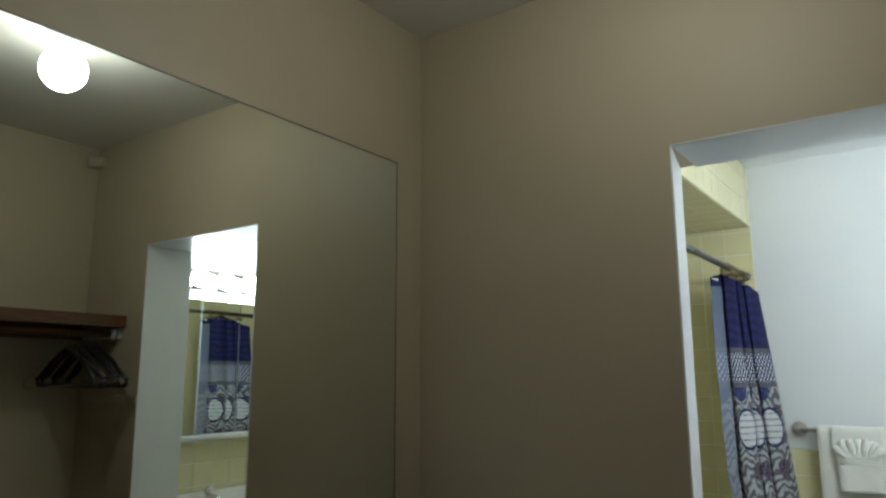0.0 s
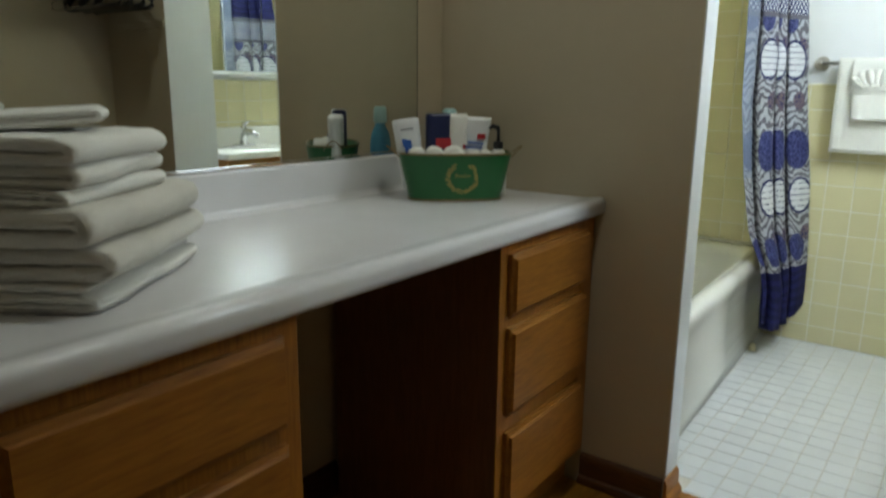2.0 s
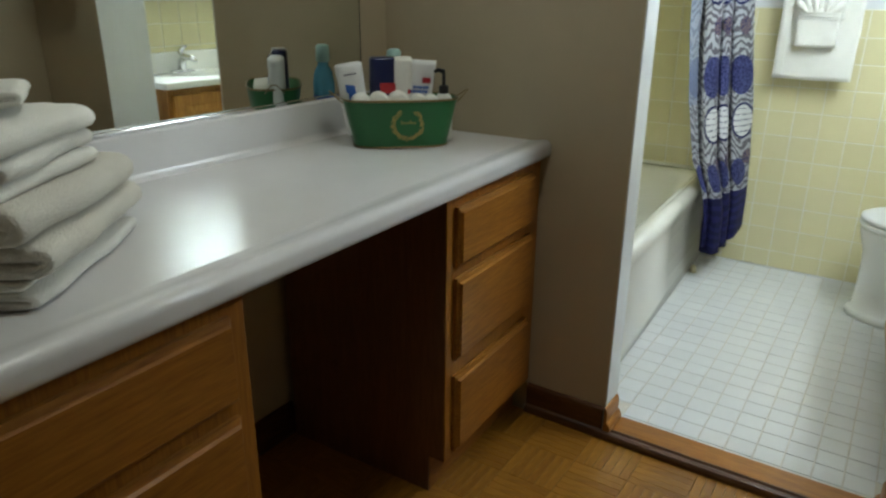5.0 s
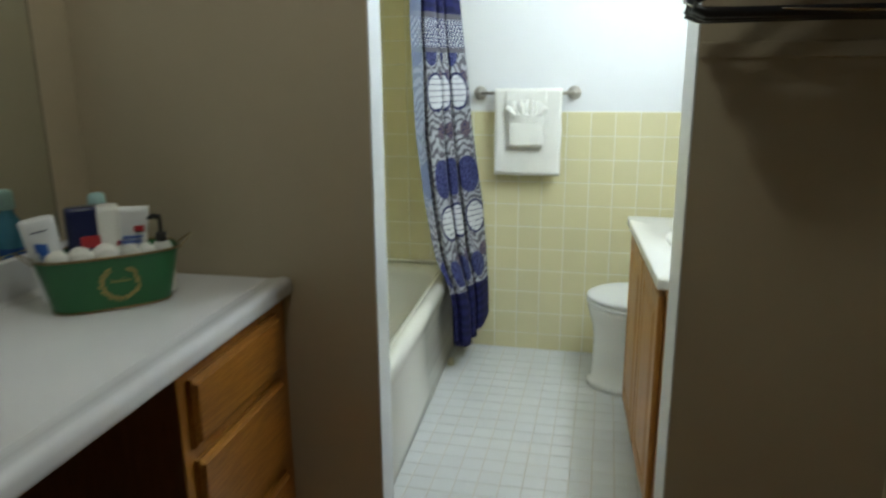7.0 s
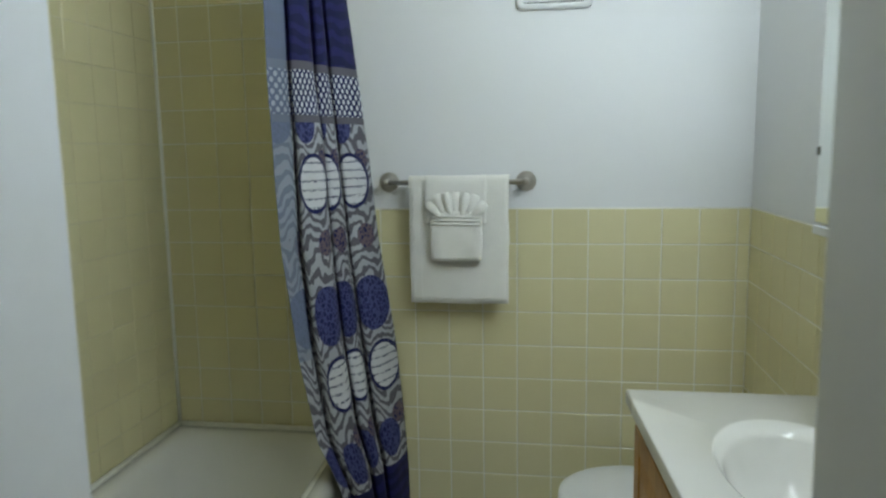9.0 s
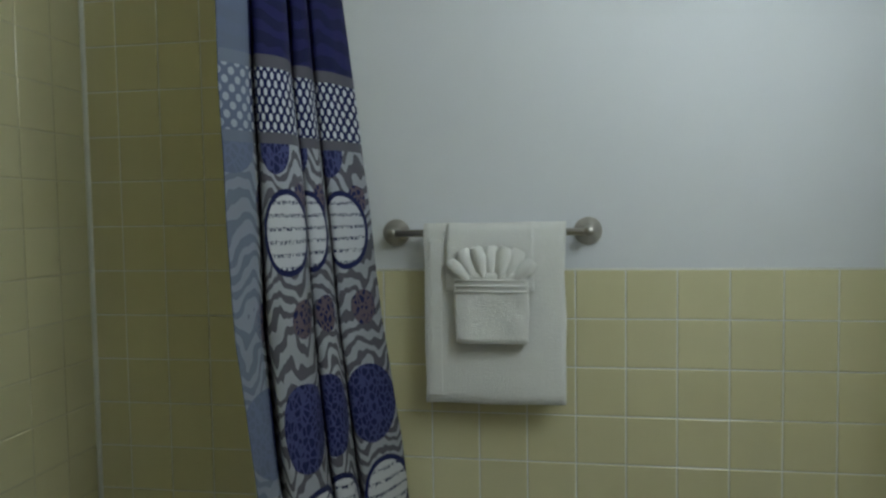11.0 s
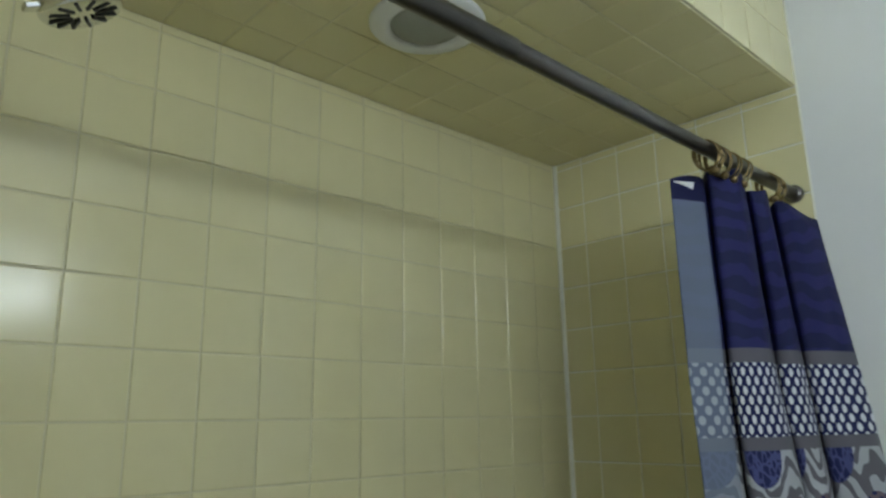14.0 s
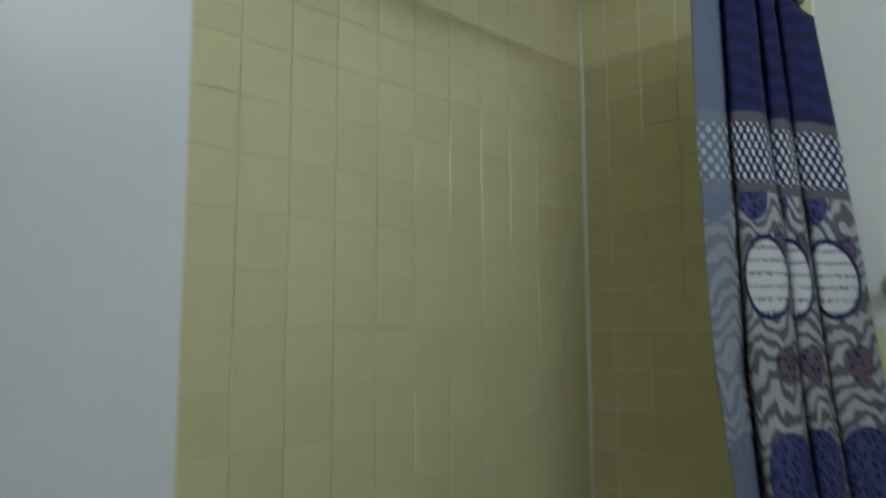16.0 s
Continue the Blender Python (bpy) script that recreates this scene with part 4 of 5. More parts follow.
EDGES = [(1.90, -0.702, 2.930, -0.590, 3.262), (1.55, -0.706, 2.93, -0.558, 3.28), (1.30, -0.698, 2.93, -0.532, 3.285), (1.07, -0.688, 2.93, -0.508, 3.29),
         (0.80, -0.657, 2.93, -0.470, 3.295), (0.55, -0.608, 2.93, -0.446, 3.295), (0.42, -0.552, 2.94, -0.436, 3.295), (0.30, -0.530, 2.95, -0.428, 3.29), (0.12, -0.520, 2.93, -0.420, 3.28)]
# along the hem line: where a fold shows, how far it stands out, and the cloth's own width up to there
SHOWN = [(0.00, 0.000, 0.000), (0.185, 0.000, 0.085), (0.20, -0.030, 0.170), (0.225, -0.010, 0.235), (0.25, 0.015, 0.270), (0.36, 0.030, 0.345), (0.46, 0.030, 0.415), (0.50, 0.000, 0.470), (0.49, -0.050, 0.560), (0.505, -0.030, 0.640),
         (0.53, 0.000, 0.676), (0.59, 0.012, 0.715), (0.645, 0.010, 0.762), (0.665, -0.020, 0.820), (0.655, -0.050, 0.870), (0.675, -0.025, 0.905), (0.70, 0.000, 0.935), (0.80, 0.012, 0.995), (0.92, 0.008, 1.060), (1.00, 0.000, 1.105)]
FOLDS = [(w - 2.6 * out, out, u) for w, out, u in SHOWN]


def crom(p0, p1, p2, p3, t):
    return 0.5 * (2 * p1 + (p2 - p0) * t + (2 * p0 - 5 * p1 + 4 * p2 - p3) * t * t + (3 * p1 - p0 - 3 * p2 + p3) * t ** 3)


bm = bmesh.new()
uvl = bm.loops.layers.uv.new("cloth")
cols, NZ = [], 90
for i in range(len(FOLDS) - 1):
    for k in range(10 + (1 if i == len(FOLDS) - 2 else 0)):
        q = [FOLDS[max(0, min(len(FOLDS) - 1, i + d))] for d in (-1, 0, 1, 2)]
        cols.append([crom(*(c[j] for c in q), k / 10) for j in range(3)])
gridv = []
for r in range(NZ + 1):
    f = r / NZ
    row = []
    for a, bb_, u in cols:
        ztop = 1.888 + 0.022 * math.sin(min(u / 0.75, 1) * math.pi) + 0.006 * math.sin(u * 34) - 0.035 * max(0.0, (u - 0.80) / 0.29)
        zbot = 0.135 + 0.05 * max(0.0, (u - 0.86) / 0.20) + (0.03 if u < 0.08 else 0.0)
        z = ztop + (zbot - ztop) * f
        lx, ly, rx, ry = lerp_table(EDGES, z)
        ks = 0.45 + 0.55 * max(0.0, min(1.0, (z - 0.45) / 0.9))
        a = a * ks if a < 0.265 else 0.265 * ks + (a - 0.265) / 0.735 * (1 - 0.265 * ks)
        d = Vector((rx - lx, ry - ly, 0))
        nrm = Vector((d.y, -d.x, 0)).normalized()
        wob = 0.006 * noise.noise(Vector((u * 5, z * 2.3, 4.2))) + 0.003 * noise.noise(Vector((u * 18, z * 6, 9.2)))
        amp = 1.0 + 0.12 * math.sin(z * 2.1 + 0.6)
        p = Vector((lx, ly, z)) + d * (a + 0.012 * noise.noise(Vector((u * 9, z * 1.7, 0.5)))) + nrm * (bb_ * amp + wob)
        p.y = min(p.y, YE - 0.022)
        row.append((bm.verts.new(p), u, z))
    gridv.append(row)
for r0, r1 in zip(gridv, gridv[1:]):
    for k in range(len(cols) - 1):
        quad = (r0[k], r0[k + 1], r1[k + 1], r1[k])
        fce = bm.faces.new([q[0] for q in quad])
        for lp, q in zip(fce.loops, quad):
            lp[uvl].uv = (q[1], q[2])
M_CURT = curtain_material()
me_c = empty("shower_curtain")
tagged(me_c, "navy and grey patterned fabric shower curtain drawn aside", "curtain")
cloth = part("cloth", bm, M_CURT, me_c, "", True)
so = cloth.modifiers.new("thickness", "SOLIDIFY")
so.thickness = 0.0012
tag_ = part("care_tag", box(-0.0008, 0.0008, -0.02, 0.02, -0.028, 0.0, 0.0), M_PAPER, me_c, "small white folded care label")
tag_.matrix_basis = pose(-0.690, 2.952, 1.885, 0, 25, -30)
# rings on the rod
def curtain_ring(y, tilt):
    bm = bmesh.new()
    for dx in (-0.006, 0.006):
        pts = [(0.021 * math.cos(a), dx + 0.004 * math.sin(a * 2), -0.012 + 0.026 * math.sin(a)) for a in [2 * math.pi * k / 24 for k in range(25)]]
        tube(pts, 0.0017, 8, bm)
    r = thing("curtain_ring", pose(rodx, y, rodz, tilt, 0, tilt), "antique brass curtain ring on the rod", "curtain ring", "curtain rings on the rod")
    part("hoop", bm, M_BRASS, r, "", True)
    part("bead", lathe([(0, -0.008), (0.006, -0.005), (0.008, 0), (0.006, 0.005), (0, 0.008)], 14, Matrix.Translation((0.006, 0, -0.038))), M_BRASS, r, "small round brass bead", True)
    return r


for y, tl in ((2.945, 14), (2.957, 4), (2.972, -8), (2.99, 10), (3.03, 0), (3.075, -6), (3.195, 8), (3.208, -4), (3.222, 12)):
    curtain_ring(y, tl)

# ---- towel bar and towels ----
tb = empty("towel_bar")
tagged(tb, "brushed nickel towel bar on the tiled wall", "towel bar")
FZ = 1.254
for x in (-0.478, -0.049):
    mf = Matrix.Translation((x, YE + 0.005, FZ)) @ Matrix.Rotation(radians(90), 4, "X")
    post = part("post", lathe([(0, 0), (0.031, 0), (0.031, 0.008), (0.028, 0.013), (0.014, 0.026), (0.011, 0.034), (0.011, 0.066), (0.008, 0.070), (0, 0.070)], 32, mf), M_NICKEL, tb, "round brushed nickel post", True)
part("bar", tube([(-0.478, YE - 0.055, FZ), (-0.049, YE - 0.055, FZ)], 0.008, 16), M_NICKEL, tb, "", True)


def hung_towel(name, x0, x1, zb_front, zb_back, yb, label, seed, thick=0.006):
    """A towel laid over the bar; front and back lengths of its own."""
    prof_ = [(yb + 0.024, zb_back)] + [(yb + 0.020, zb_back + (FZ - 0.02 - zb_back) * k / 8) for k in range(1, 9)]
    prof_ += [(yb + 0.016 * math.cos(a), FZ + 0.002 + 0.016 * math.sin(a)) for a in [math.pi * k / 8 for k in range(0, 9)]]
    prof_ += [(yb - 0.018, FZ - 0.02 + (zb_front - FZ + 0.02) * k / 16) for k in range(0, 17)]
    bm = bmesh.new()
    rows = []
    for k in range(25):
        f = k / 24
        x = x0 + (x1 - x0) * f
        rows.append([bm.verts.new((x + 0.004 * noise.noise(Vector((seed, z * 9, f))), y + 0.006 * noise.noise(Vector((x * 11, z * 4, seed))) * (1 if z < FZ - 0.03 else 0.3), z + 0.004 * noise.noise(Vector((x * 7, 3.3, seed))))) for y, z in prof_])
    for a, b in zip(rows, rows[1:]):
        for k in range(len(prof_) - 1):
            bm.faces.new((a[k], a[k + 1], b[k + 1], b[k]))
    e = empty(name)
    tagged(e, label, "towel")
    o = part("cloth", bm, M_TERRY, e, "", True)
    md = o.modifiers.new("thickness", "SOLIDIFY")
    md.thickness, md.offset = thick, 0
    return e


ht = hung_towel("hand_towel", -0.402, -0.099, 0.884, 1.06, YE - 0.055, "white terry hand towel hung over the bar", 2.0)
part("woven_band", box(-0.388, -0.364, YE - 0.0805, YE - 0.0775, 0.902, 1.24, 0.001), M_TERRY, ht, "flat woven border")
wf = hung_towel("folded_washcloth_on_bar", -0.351, -0.165, 1.13, 1.17, YE - 0.063, "white washcloth folded like a pocket on the bar", 5.0, 0.008)
pk = thing("pocket_washcloth", pose(-0.255, YE - 0.096, 0.003), "white washcloth pocket with a fanned second cloth inside", "towel")
rings = []
for k in range(13):
    f = k / 12
    z = 1.018 + 0.150 * f
    w = 0.076 + 0.004 * math.sin(f * 3)
    th = 0.015 - 0.006 * f + (0.003 if f > 0.78 else 0)
    rings.append([(x + 0.004 * noise.noise(Vector((x * 20, z * 14, 3))), y + 0.006 * noise.noise(Vector((x * 26, z * 22, 8))), zz) for x, y, zz in oval_ring(0, 0, w, th, z, 56, 4.5)])
part("pocket", loft(rings), M_TERRY, pk, "", True)
for z in (1.128, 1.140, 1.152):
    part("woven_stripe", tube([(-0.075, -0.0135, z), (0.075, -0.0135, z)], 0.0028, 6), M_TERRY, pk, "raised woven stripe", True)
rng = random.Random(11)
for k in range(7):
    a = radians(-42 + 14 * k)
    base_ = Vector((0.042 * (k - 3) / 3, -0.002 + 0.003 * (k % 2), 1.145))
    tip = base_ + Vector((math.sin(a) * 0.072, -0.006 + 0.006 * (k % 2), math.cos(a) * (0.080 if k not in (0, 6) else 0.062)))
    side = Vector((math.cos(a), 0.25 if k % 2 else -0.25, -math.sin(a)))
    mid = (base_ + tip) / 2 + Vector((0, -0.010, 0))
    rings = []
    for f, w, t in ((0, 0.007, 0.004), (0.35, 0.013, 0.006), (0.7, 0.018, 0.006), (0.95, 0.014, 0.004), (1.0, 0.008, 0.002)):
        c = base_ * (1 - f) ** 2 + mid * 2 * f * (1 - f) + tip * f * f
        rings.append([c + side * w * math.cos(q) + Vector((0, t, 0)) * math.sin(q) + Vector((0, 0.004 * math.cos(q * 2), 0)) for q in [2 * math.pi * j / 12 for j in range(12)]])
    part("fan_pleat", loft(rings), M_TERRY, pk, "fanned cloth pleat", True)

# ---- exhaust grille ----
vent = thing("exhaust_grille", pose(0.032, YE + 0.001, 1.888), "white wall exhaust grille with rounded corners", "vent")
mvn = Matrix.Rotation(radians(90), 4, "X")
bm = bmesh.new()
HW, HH = 0.112, 0.130
rr_ = [rect_ring(0, 0, HW, HH, 0.022, 0.0, 6), rect_ring(0, 0, HW, HH, 0.022, 0.010, 6), rect_ring(0, 0, HW - 0.006, HH - 0.006, 0.018, 0.015, 6), rect_ring(0, 0, HW - 0.018, HH - 0.018, 0.010, 0.013, 6), rect_ring(0, 0, HW - 0.020, HH - 0.020, 0.010, 0.003, 6)]
loft(rr_, True, False, bm)
bmesh.ops.transform(bm, matrix=mvn, verts=bm.verts)
part("frame", bm, M_WPLASTIC, vent, "", True)
# black sheet stands in for the shade of the hollow behind the slats
part("backing", box(-HW + 0.004, HW - 0.004, -0.003, -0.001, -HH + 0.004, HH - 0.004), M_BLACK, vent, "black backing sheet for the shade behind the slats")
for k in range(11):
    z = -HH + 0.028 + k * (2 * HH - 0.056) / 10
    part("slat", box(-HW + 0.019, HW - 0.019, -0.012, -0.004, z - 0.0062, z + 0.0062, 0.001, 1), M_WPLASTIC, vent)

# ---- vanity, sink, faucet ----
van = empty("bathroom_vanity")
tagged(van, "oak vanity cabinet with raised-panel doors", "cabinet")
VX, VY0, VY1 = 0.225, 1.875, 2.655
bm = box(VX, XE - 0.001, VY0, VY1, 0.09, 0.674)
box(VX, VX + 0.018, VY0, VY1, 0.674, 0.794, bm=bm)
box(VX + 0.018, XE - 0.001, VY0, VY0 + 0.014, 0.674, 0.794, bm=bm)
box(VX + 0.018, XE - 0.001, VY1 - 0.014, VY1, 0.674, 0.794, bm=bm)
part("body", bm, M_OAKV, van)
part("toe_board", box(VX + 0.06, VX + 0.075, VY0 + 0.01, VY1 - 0.01, 0.0, 0.089), M_DARKOAKY, van, "dark toe board")


def panel_door(x, y0, y1, z0, z1, parent):
    d = part("door", box(x - 0.018, x - 0.001, y0, y1, z0, z1, 0.004, 2), M_OAKV, parent)
    for a in ((y0 + 0.001, y0 + 0.05, z0, z1), (y1 - 0.05, y1 - 0.001, z0, z1)):
        part("stile", box(x - 0.0215, x - 0.017, a[0], a[1], a[2] + 0.001, a[3] - 0.001, 0.0015, 1), M_OAKV, d)
    for a in ((z0 + 0.001, z0 + 0.05), (z1 - 0.05, z1 - 0.001)):
        part("rail", box(x - 0.0212, x - 0.017, y0 + 0.05, y1 - 0.05, a[0], a[1], 0.0015, 1), M_OAKV, d)
    ya, yb_, za, zb_ = y0 + 0.056, y1 - 0.056, z0 + 0.056, z1 - 0.056
    rg = [[(x - 0.0185, a, b) for a, b in ((ya, za), (yb_, za), (yb_, zb_), (ya, zb_))], [(x - 0.0245, a, b) for a, b in ((ya + 0.028, za + 0.028), (yb_ - 0.028, za + 0.028), (yb_ - 0.028, zb_ - 0.028), (ya + 0.028, zb_ - 0.028))]]
    part("raised_panel", loft(rg), M_OAKV, d)
    return d


ym = (VY0 + VY1) / 2
panel_door(VX, VY0 + 0.022, ym - 0.008, 0.115, 0.764, van)
panel_door(VX, ym + 0.008, VY1 - 0.022, 0.115, 0.764, van)

vt = empty("bathroom_sink")
tagged(vt, "white cultured marble vanity top with an oval basin", "sink")
bm = bmesh.new()
X0, X1, Y0, Y1, ZT = 0.191, XE + 0.003, 1.857, 2.680, 0.825
scx, scy = 0.448, 2.275
NS = 56


def on_rect(a):
    c, s = math.cos(a), math.sin(a)
    k = min(((X1 if c > 0 else X0) - scx) / c if abs(c) > 1e-9 else 1e9, ((Y1 if s > 0 else Y0) - scy) / s if abs(s) > 1e-9 else 1e9)
    return scx + c * k, scy + s * k


corner = [math.atan2(y - scy, x - scx) % (2 * math.pi) for x in (X0, X1) for y in (Y0, Y1)]
ang = sorted([2 * math.pi * k / NS for k in range(NS)] + corner)
outer_ = [on_rect(a) for a in ang]
rings = [[(x, y, ZT - 0.030) for x, y in outer_], [(x, y, ZT - 0.006) for x, y in outer_], [(x + (scx - x) * 0.012, y + (scy - y) * 0.008, ZT) for x, y in outer_]]
for rx, ry, z in ((0.185, 0.255, ZT), (0.180, 0.250, ZT + 0.003), (0.170, 0.240, ZT + 0.003), (0.160, 0.225, ZT - 0.001), (0.148, 0.205, ZT - 0.006), (0.141, 0.197, ZT - 0.018), (0.128, 0.18, ZT - 0.06), (0.10, 0.14, ZT - 0.11), (0.05, 0.07, ZT - 0.132), (0.022, 0.022, ZT - 0.136)):
    rx = min(rx, 0.158)
    rings.append([(scx - 0.012 + rx * math.cos(a), scy + ry * math.sin(a), z) for a in ang])
part("slab", loft(rings, True, False, bm), M_MARBLE, vt, "", True)
part("backsplash", box(XE - 0.016, XE + 0.003, Y0, Y1, ZT - 0.003, ZT + 0.10, 0.005), M_MARBLE, vt)
part("drain", lathe([(0, 0), (0.020, 0), (0.022, 0.002), (0, 0.003)], 20, Matrix.Translation((scx - 0.012, scy, ZT - 0.135))), M_CHROME, vt, "chrome drain", True)
fa = thing("sink_faucet", pose(0.562, 2.19, ZT + 0.001), "chrome single-lever bathroom faucet", "faucet")
part("base", loft([rect_ring(0, 0, 0.022 - 0.002 * k, 0.075 - 0.006 * k, 0.018, 0.006 * k, 6) for k in range(3)]), M_CHROME, fa, "", True)
part("spout", tube([(0, 0, 0.008), (-0.004, 0, 0.05), (-0.03, 0, 0.078), (-0.08, 0, 0.075), (-0.115, 0, 0.058)], [0.024, 0.021, 0.017, 0.013, 0.011], 16), M_CHROME, fa, "", True)
part("lever", tube([(0, 0, 0.06), (0.002, 0, 0.095), (-0.008, 0, 0.115), (-0.045, 0, 0.128)], [0.018, 0.016, 0.012, 0.007], 14), M_CHROME, fa, "chrome lever handle", True)


def splay(thing_):
    """The vanity front runs slightly out of parallel with the wall behind it."""
    for o in thing_.children_recursive:
        for v in o.data.vertices:
            v.co.x += 0.056 * max(0.0, (XE - v.co.x) / (XE - X0)) * (Y1 - v.co.y) / (Y1 - Y0)


splay(van)
splay(vt)

# ---- medicine cabinet ----
mc = empty("medicine_cabinet")
tagged(mc, "three-door mirrored medicine cabinet with a white base rail", "cabinet")
MY0, MY1, MZ0, MZ1, MX = 1.825, 2.533, 1.190, 1.865, 0.508
part("body", box(MX + 0.006, XE + 0.005, MY0, MY1, MZ0, MZ1, 0.002), M_WPLASTIC, mc)
for k in range(3):
    a, b = MY0 + (MY1 - MY0) * k / 3, MY0 + (MY1 - MY0) * (k + 1) / 3
    d = part("mirror_door", box(MX, MX + 0.005, a + 0.001, b - 0.001, MZ0 + 0.018, MZ1 - 0.001, 0.0015, 1), M_MIRROR, mc, "frameless mirror door")
part("base_rail", box(MX - 0.004, MX + 0.006, MY0, MY1, MZ0 - 0.004, MZ0 + 0.014, 0.003), M_WPLASTIC, mc, "white base rail")
for k in range(4):
    part("hinge", box(MX - 0.003, MX + 0.001, MY0 + (MY1 - MY0) * k / 3 - 0.004 * (k == 3), MY0 + (MY1 - MY0) * k / 3 + 0.004 * (k < 3), 1.33, 1.345), M_CHROME, mc, "tiny metal clip")

# ---- toilet ----
to = empty("toilet")
to.scale = (1, 1, 0.955)
tagged(to, "white china toilet with a closed round lid", "toilet")
tcx, tcy = 0.26, 3.005


def egg(rx_f, rx_b, ry, z, n=48, dx=0.0):
    return [(tcx + dx - (rx_f if math.cos(a) > 0 else rx_b) * math.cos(a), tcy + ry * math.sin(a), z) for a in [2 * math.pi * k / n for k in range(n)]]


part("bowl", loft([egg(0.198, 0.20, 0.138, 0.001), egg(0.199, 0.20, 0.139, 0.022), egg(0.193, 0.20, 0.132, 0.032), egg(0.178, 0.19, 0.116, 0.040), egg(0.174, 0.19, 0.112, 0.12), egg(0.174, 0.19, 0.114, 0.23), egg(0.180, 0.195, 0.130, 0.29), egg(0.194, 0.20, 0.160, 0.335), egg(0.204, 0.20, 0.178, 0.375), egg(0.204, 0.20, 0.180, 0.392), egg(0.19, 0.19, 0.165, 0.396)]), M_CHINA, to, "", True)
part("seat", loft([egg(0.205, 0.19, 0.182, 0.397), egg(0.211, 0.19, 0.187, 0.402), egg(0.211, 0.19, 0.187, 0.412), egg(0.204, 0.185, 0.18, 0.417)]), M_WPLASTIC, to, "white plastic seat", True)
part("lid", loft([egg(0.204, 0.19, 0.18, 0.4185), egg(0.210, 0.19, 0.186, 0.423), egg(0.209, 0.19, 0.185, 0.434), egg(0.196, 0.18, 0.172, 0.441), egg(0.10, 0.10, 0.09, 0.444)]), M_WPLASTIC, to, "white plastic lid", True)
part("tank", loft([rect_ring(0.515, tcy, 0.082, 0.205, 0.03, 0.36, 5), rect_ring(0.512, tcy, 0.088, 0.215, 0.03, 0.38, 5), rect_ring(0.510, tcy, 0.092, 0.222, 0.03, 0.56, 5)]), M_CHINA, to, "", True)
part("tank_lid", loft([rect_ring(0.510, tcy, 0.094, 0.226, 0.03, 0.561, 5), rect_ring(0.508, tcy, 0.097, 0.230, 0.03, 0.566, 5), rect_ring(0.508, tcy, 0.097, 0.230, 0.03, 0.584, 5), rect_ring(0.508, tcy, 0.090, 0.222, 0.026, 0.592, 5)]), M_CHINA, to, "", True)

# ---- caulk ----
structure("trim_caulk_corner", tube([(XW + 0.004, YE - 0.004, 0.40), (XW + 0.0045, YE - 0.0035, 1.3), (XW + 0.004, YE - 0.004, SOF)], 0.0065, 8), M_CAULK, "white caulk bead in the tiled corner", "caulk", True)
structure("trim_caulk_tub", tube([(XW + 0.006, YD1, TR + 0.004), (XW + 0.006, YE, TR + 0.004)], 0.010, 10), M_CAULK, "white caulk bead along the tub", "caulk", True)
structure("trim_caulk_tub_end", tube([(XW, YE - 0.006, TR + 0.004), (TX1, YE - 0.006, TR + 0.004)], 0.010, 10), M_CAULK, "white caulk bead at the tub end", "caulk", True)
structure("trim_caulk_edge", tube([(SOFX + 0.001, YE + 0.004, 1.17), (SOFX + 0.001, YE + 0.004, BCEIL)], 0.004, 8), M_CAULK, "white paint line beside the tiles", "caulk", True)
structure("trim_wainscot_cap", tube([(SOFX, YE + 0.004, ROW0 + 0.001), (XE, YE + 0.004, ROW0 + 0.001)], 0.004, 8), M_CAULK, "white caulk line along the wainscot", "caulk", True)
structure("trim_wainscot_cap_east", tube([(XE + 0.004, YD1, ROW0 + 0.001), (XE + 0.004, YE, ROW0 + 0.001)], 0.004, 8), M_CAULK, "white caulk line along the wainscot", "caulk", True)

# ---- pieces: wall tiles, floor tiles, parquet ----
TILES = {}


def tile_mesh(kind, w, h, place_local, material, t=0.0018):
    key = (kind, round(w, 4), round(h, 4))
    if key not in TILES:
        bm = bmesh.new()
        add_tile(bm, -w / 2, w / 2, -h / 2, h / 2, place_local, t)
        bmesh.ops.recalc_face_normals(bm, faces=bm.faces)
        me = bpy.data.meshes.new("tile")
        bm.to_mesh(me)
        bm.free()
        me.materials.append(material)
        TILES[key] = me
    return TILES[key]


trng = random.Random(3)


def lay(name, parent, us, vs, kind, local, at, material, skip=None):
    for u0, u1 in zip(us, us[1:]):
        for v0, v1 in zip(vs, vs[1:]):
            if skip and skip((u0 + u1) / 2, (v0 + v1) / 2):
                continue
            o = new(name, tile_mesh(kind, u1 - u0 - 2 * G, v1 - v0 - 2 * G, local, material))
            p = Vector(at((u0 + u1) / 2, (v0 + v1) / 2))
            o.matrix_basis = Matrix.Translation(p) @ Euler([radians(trng.gauss(0, 0.06)) for _ in range(3)]).to_matrix().to_4x4()
            o.parent = parent


lay("tile", tubwall, grid(YD1, YE, COLY), grid(TR + 0.004, SOF, ROW0), "x", lambda u, v, o: (o, u, v), lambda u, v: (XW - GD, u, v), M_TILE)
lay("tile", endwall, grid(XW, SOFX, COLX), grid(TR + 0.004, SOF + 0.0, ROW0), "y", lambda u, v, o: (u, -o, v), lambda u, v: (u, YE + GD, v), M_TILE)
lay("tile", endwall, grid(SOFX, XE, COLX), grid(0.002, ROW0, ROW0), "y", lambda u, v, o: (u, -o, v), lambda u, v: (u, YE + GD, v), M_TILE)
lay("tile", eastwall, grid(YD1, YE, COLY), grid(0.002, ROW0, ROW0), "xe", lambda u, v, o: (-o, u, v), lambda u, v: (XE + GD, u, v), M_TILE)
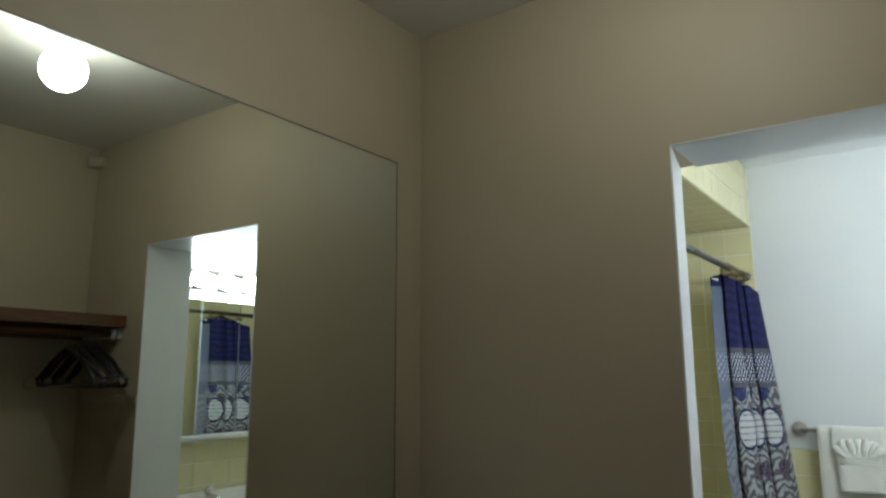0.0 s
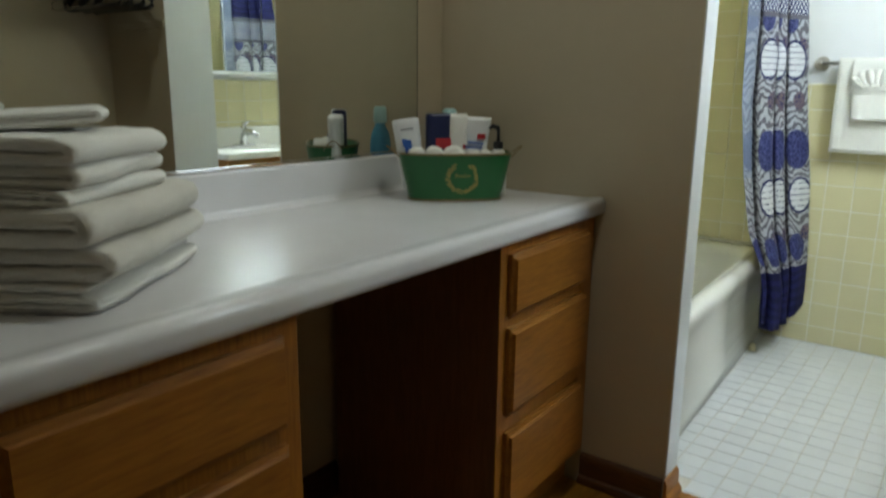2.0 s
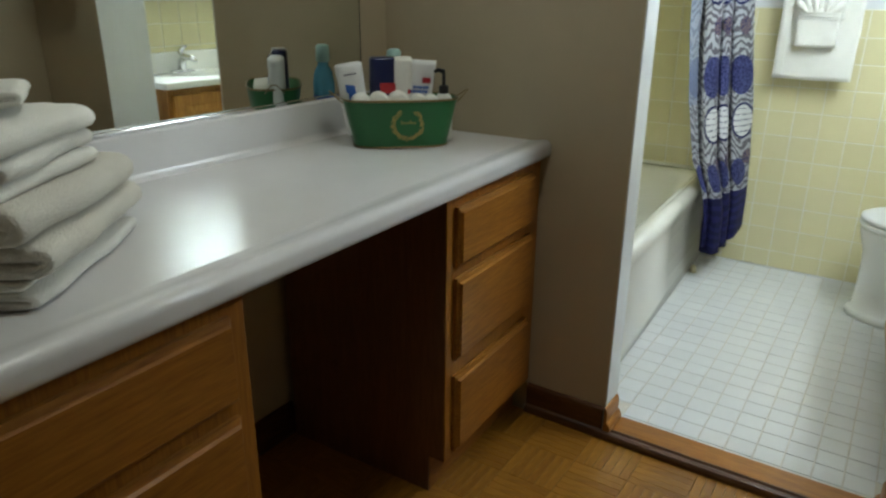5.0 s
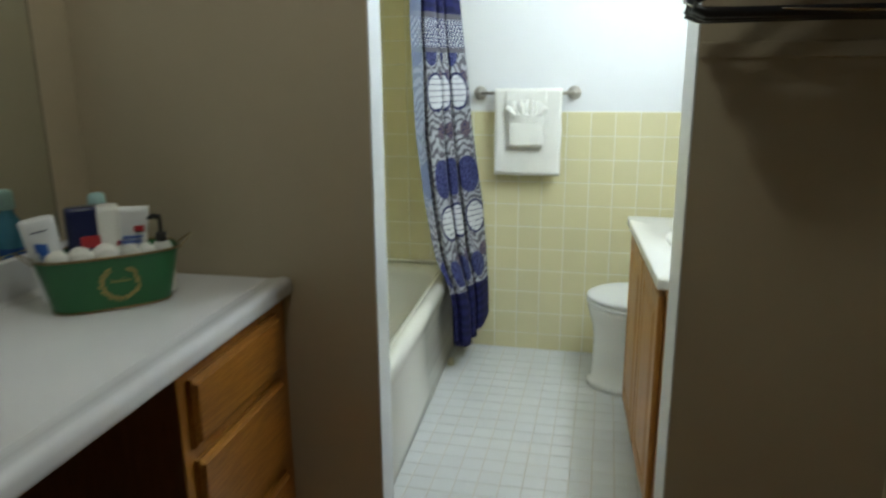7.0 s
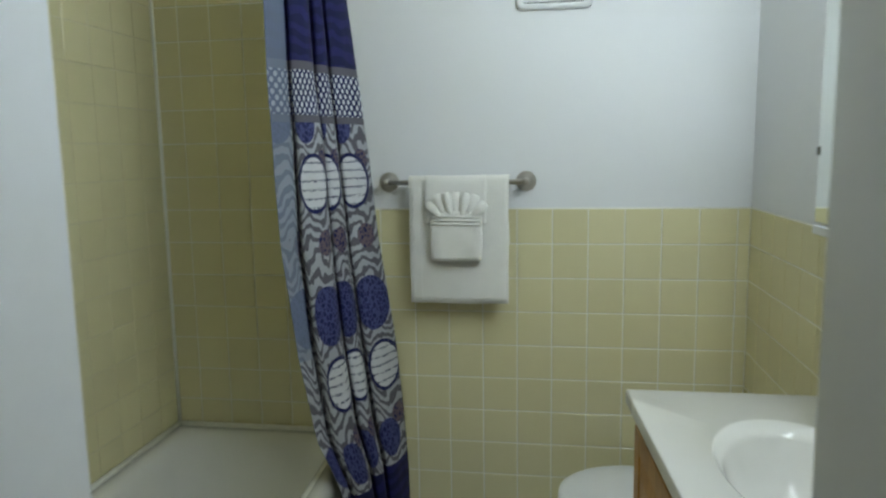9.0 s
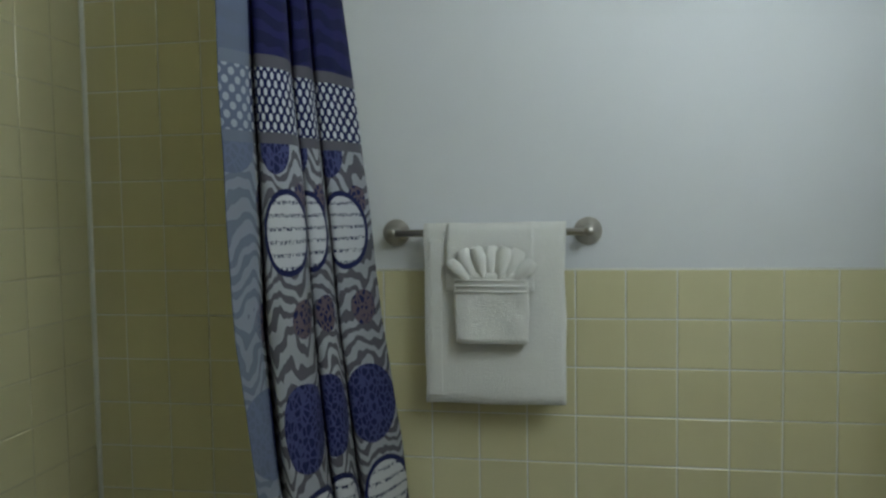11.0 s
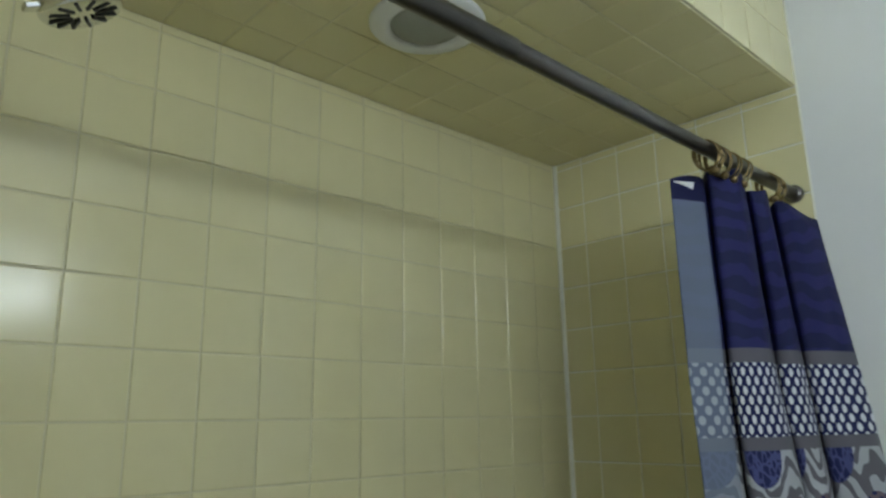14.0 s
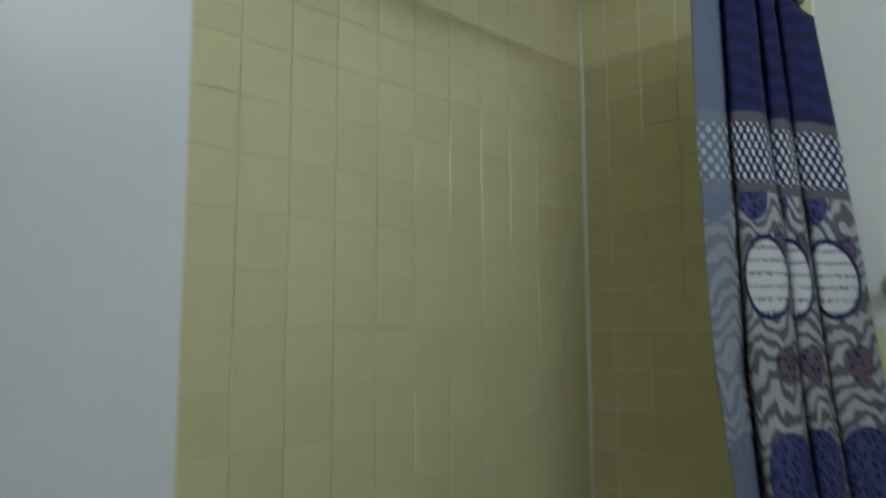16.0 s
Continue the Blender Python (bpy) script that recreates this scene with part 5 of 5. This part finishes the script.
lay("tile", southwall, grid(XW, XI - 0.001, COLX), grid(TR + 0.004, SOF, ROW0), "ys", lambda u, v, o: (u, o, v), lambda u, v: (u, YD1 - 0.0022, v), M_TILE)

lay("tile", soffit, grid(XW, SOFX - 0.004, COLX), grid(YD1, YE, COLY), "zs", lambda u, v, o: (u, v, -o), lambda u, v: (u, v, SOF + GD), M_TILE)
lay("tile", soffit, grid(YD1, YE, COLY), [SOF, SOF + P, SOF + 2 * P, BCEIL], "xs", lambda u, v, o: (o, u, v), lambda u, v: (SOFX - GD, u, v), M_TILE)

# floor mosaic: nearest rows singly, the rest joined
FP = 0.0755


def fcuts(lo, hi, datum):
    k = math.ceil((lo - datum) / FP)
    c = [lo]
    while datum + k * FP < hi:
        if datum + k * FP - c[-1] > 0.01:
            c.append(datum + k * FP)
        k += 1
    return c + [hi]


fx, fy = fcuts(TX1 - 0.07, XE, 0.029), fcuts(YD0 + 0.099, YE, 1.656)
bm = bmesh.new()
cnt = 0
for v0, v1 in zip(fy, fy[1:]):
    for u0, u1 in zip(fx, fx[1:]):
        if u1 > DX1 and v1 < YD1 or u0 > 0.34 and v1 < 2.66 or v1 < YD1 and u0 < DX0 - 0.02:
            continue
        w, h = u1 - u0 - 0.0032, v1 - v0 - 0.0032
        if cnt < 290:
            o = new("floor_tile", tile_mesh("f", w, h, lambda u, v, q: (u, v, q), M_FTILE, 0.003))
            o.location = ((u0 + u1) / 2, (v0 + v1) / 2, -0.003 + trng.gauss(0, 0.0002))
            o.parent = bath_floor
            cnt += 1
        else:
            add_tile(bm, u0 + 0.0016, u1 - 0.0016, v0 + 0.0016, v1 - 0.0016, lambda u, v, q: (u, v, -0.003 + q), 0.003)
tagged(part("floor_tiling", bm, M_FTILE, bath_floor), kind="stuff")

# finger parquet: squares of six fingers, turned alternately
SQ, NF = 0.152, 6
FW = SQ / NF
parq = {}
for ax in (0, 1):
    hx_, hy_ = (SQ / 2 - 0.0005, FW / 2 - 0.0004) if ax == 0 else (FW / 2 - 0.0004, SQ / 2 - 0.0005)
    bm = bmesh.new()
    add_tile(bm, -hx_, hx_, -hy_, hy_, lambda u, v, q: (u, v, q), 0.010, 0.0007)
    bmesh.ops.recalc_face_normals(bm, faces=bm.faces)
    me = bpy.data.meshes.new("finger")
    bm.to_mesh(me)
    bm.free()
    me.materials.append(M_PARQX if ax == 0 else M_PARQY)
    parq[ax] = me
bmx, bmy = bmesh.new(), bmesh.new()
cnt = 0
i0 = math.floor((XW - 0.1) / SQ)
for i in range(i0, math.ceil(XC / SQ) + 1):
    for j in range(math.ceil((YD0) / SQ) + 1, math.floor(YS / SQ) - 2, -1):
        cx_, cy_ = (i + 0.5) * SQ, YD0 - 0.012 - (10 - j + 0.5) * SQ
        if cy_ + SQ / 2 > YD0 - 0.005 or cx_ - SQ / 2 > XC or cy_ < YS - SQ:
            continue
        ax = (i + j) % 2
        near = cy_ > 0.9 and -0.75 < cx_ < 0.35
        for k in range(NF):
            d = (k + 0.5) * FW - SQ / 2
            px, py = (cx_, cy_ + d) if ax == 0 else (cx_ + d, cy_)
            if near and cnt < 296:
                o = new("parquet_finger", parq[ax])
                o.location = (px, py, -0.010 + trng.gauss(0, 0.00015))
                o.parent = floor
                cnt += 1
            else:
                hx_, hy_ = (SQ / 2 - 0.0005, FW / 2 - 0.0004) if ax == 0 else (FW / 2 - 0.0004, SQ / 2 - 0.0005)
                add_tile(bmx if ax == 0 else bmy, px - hx_, px + hx_, py - hy_, py + hy_, lambda u, v, q: (u, v, -0.010 + q), 0.010, 0.0007)
tagged(part("parquet_rest", bmx, M_PARQX, floor), kind="stuff")
tagged(part("parquet_rest", bmy, M_PARQY, floor), kind="stuff")
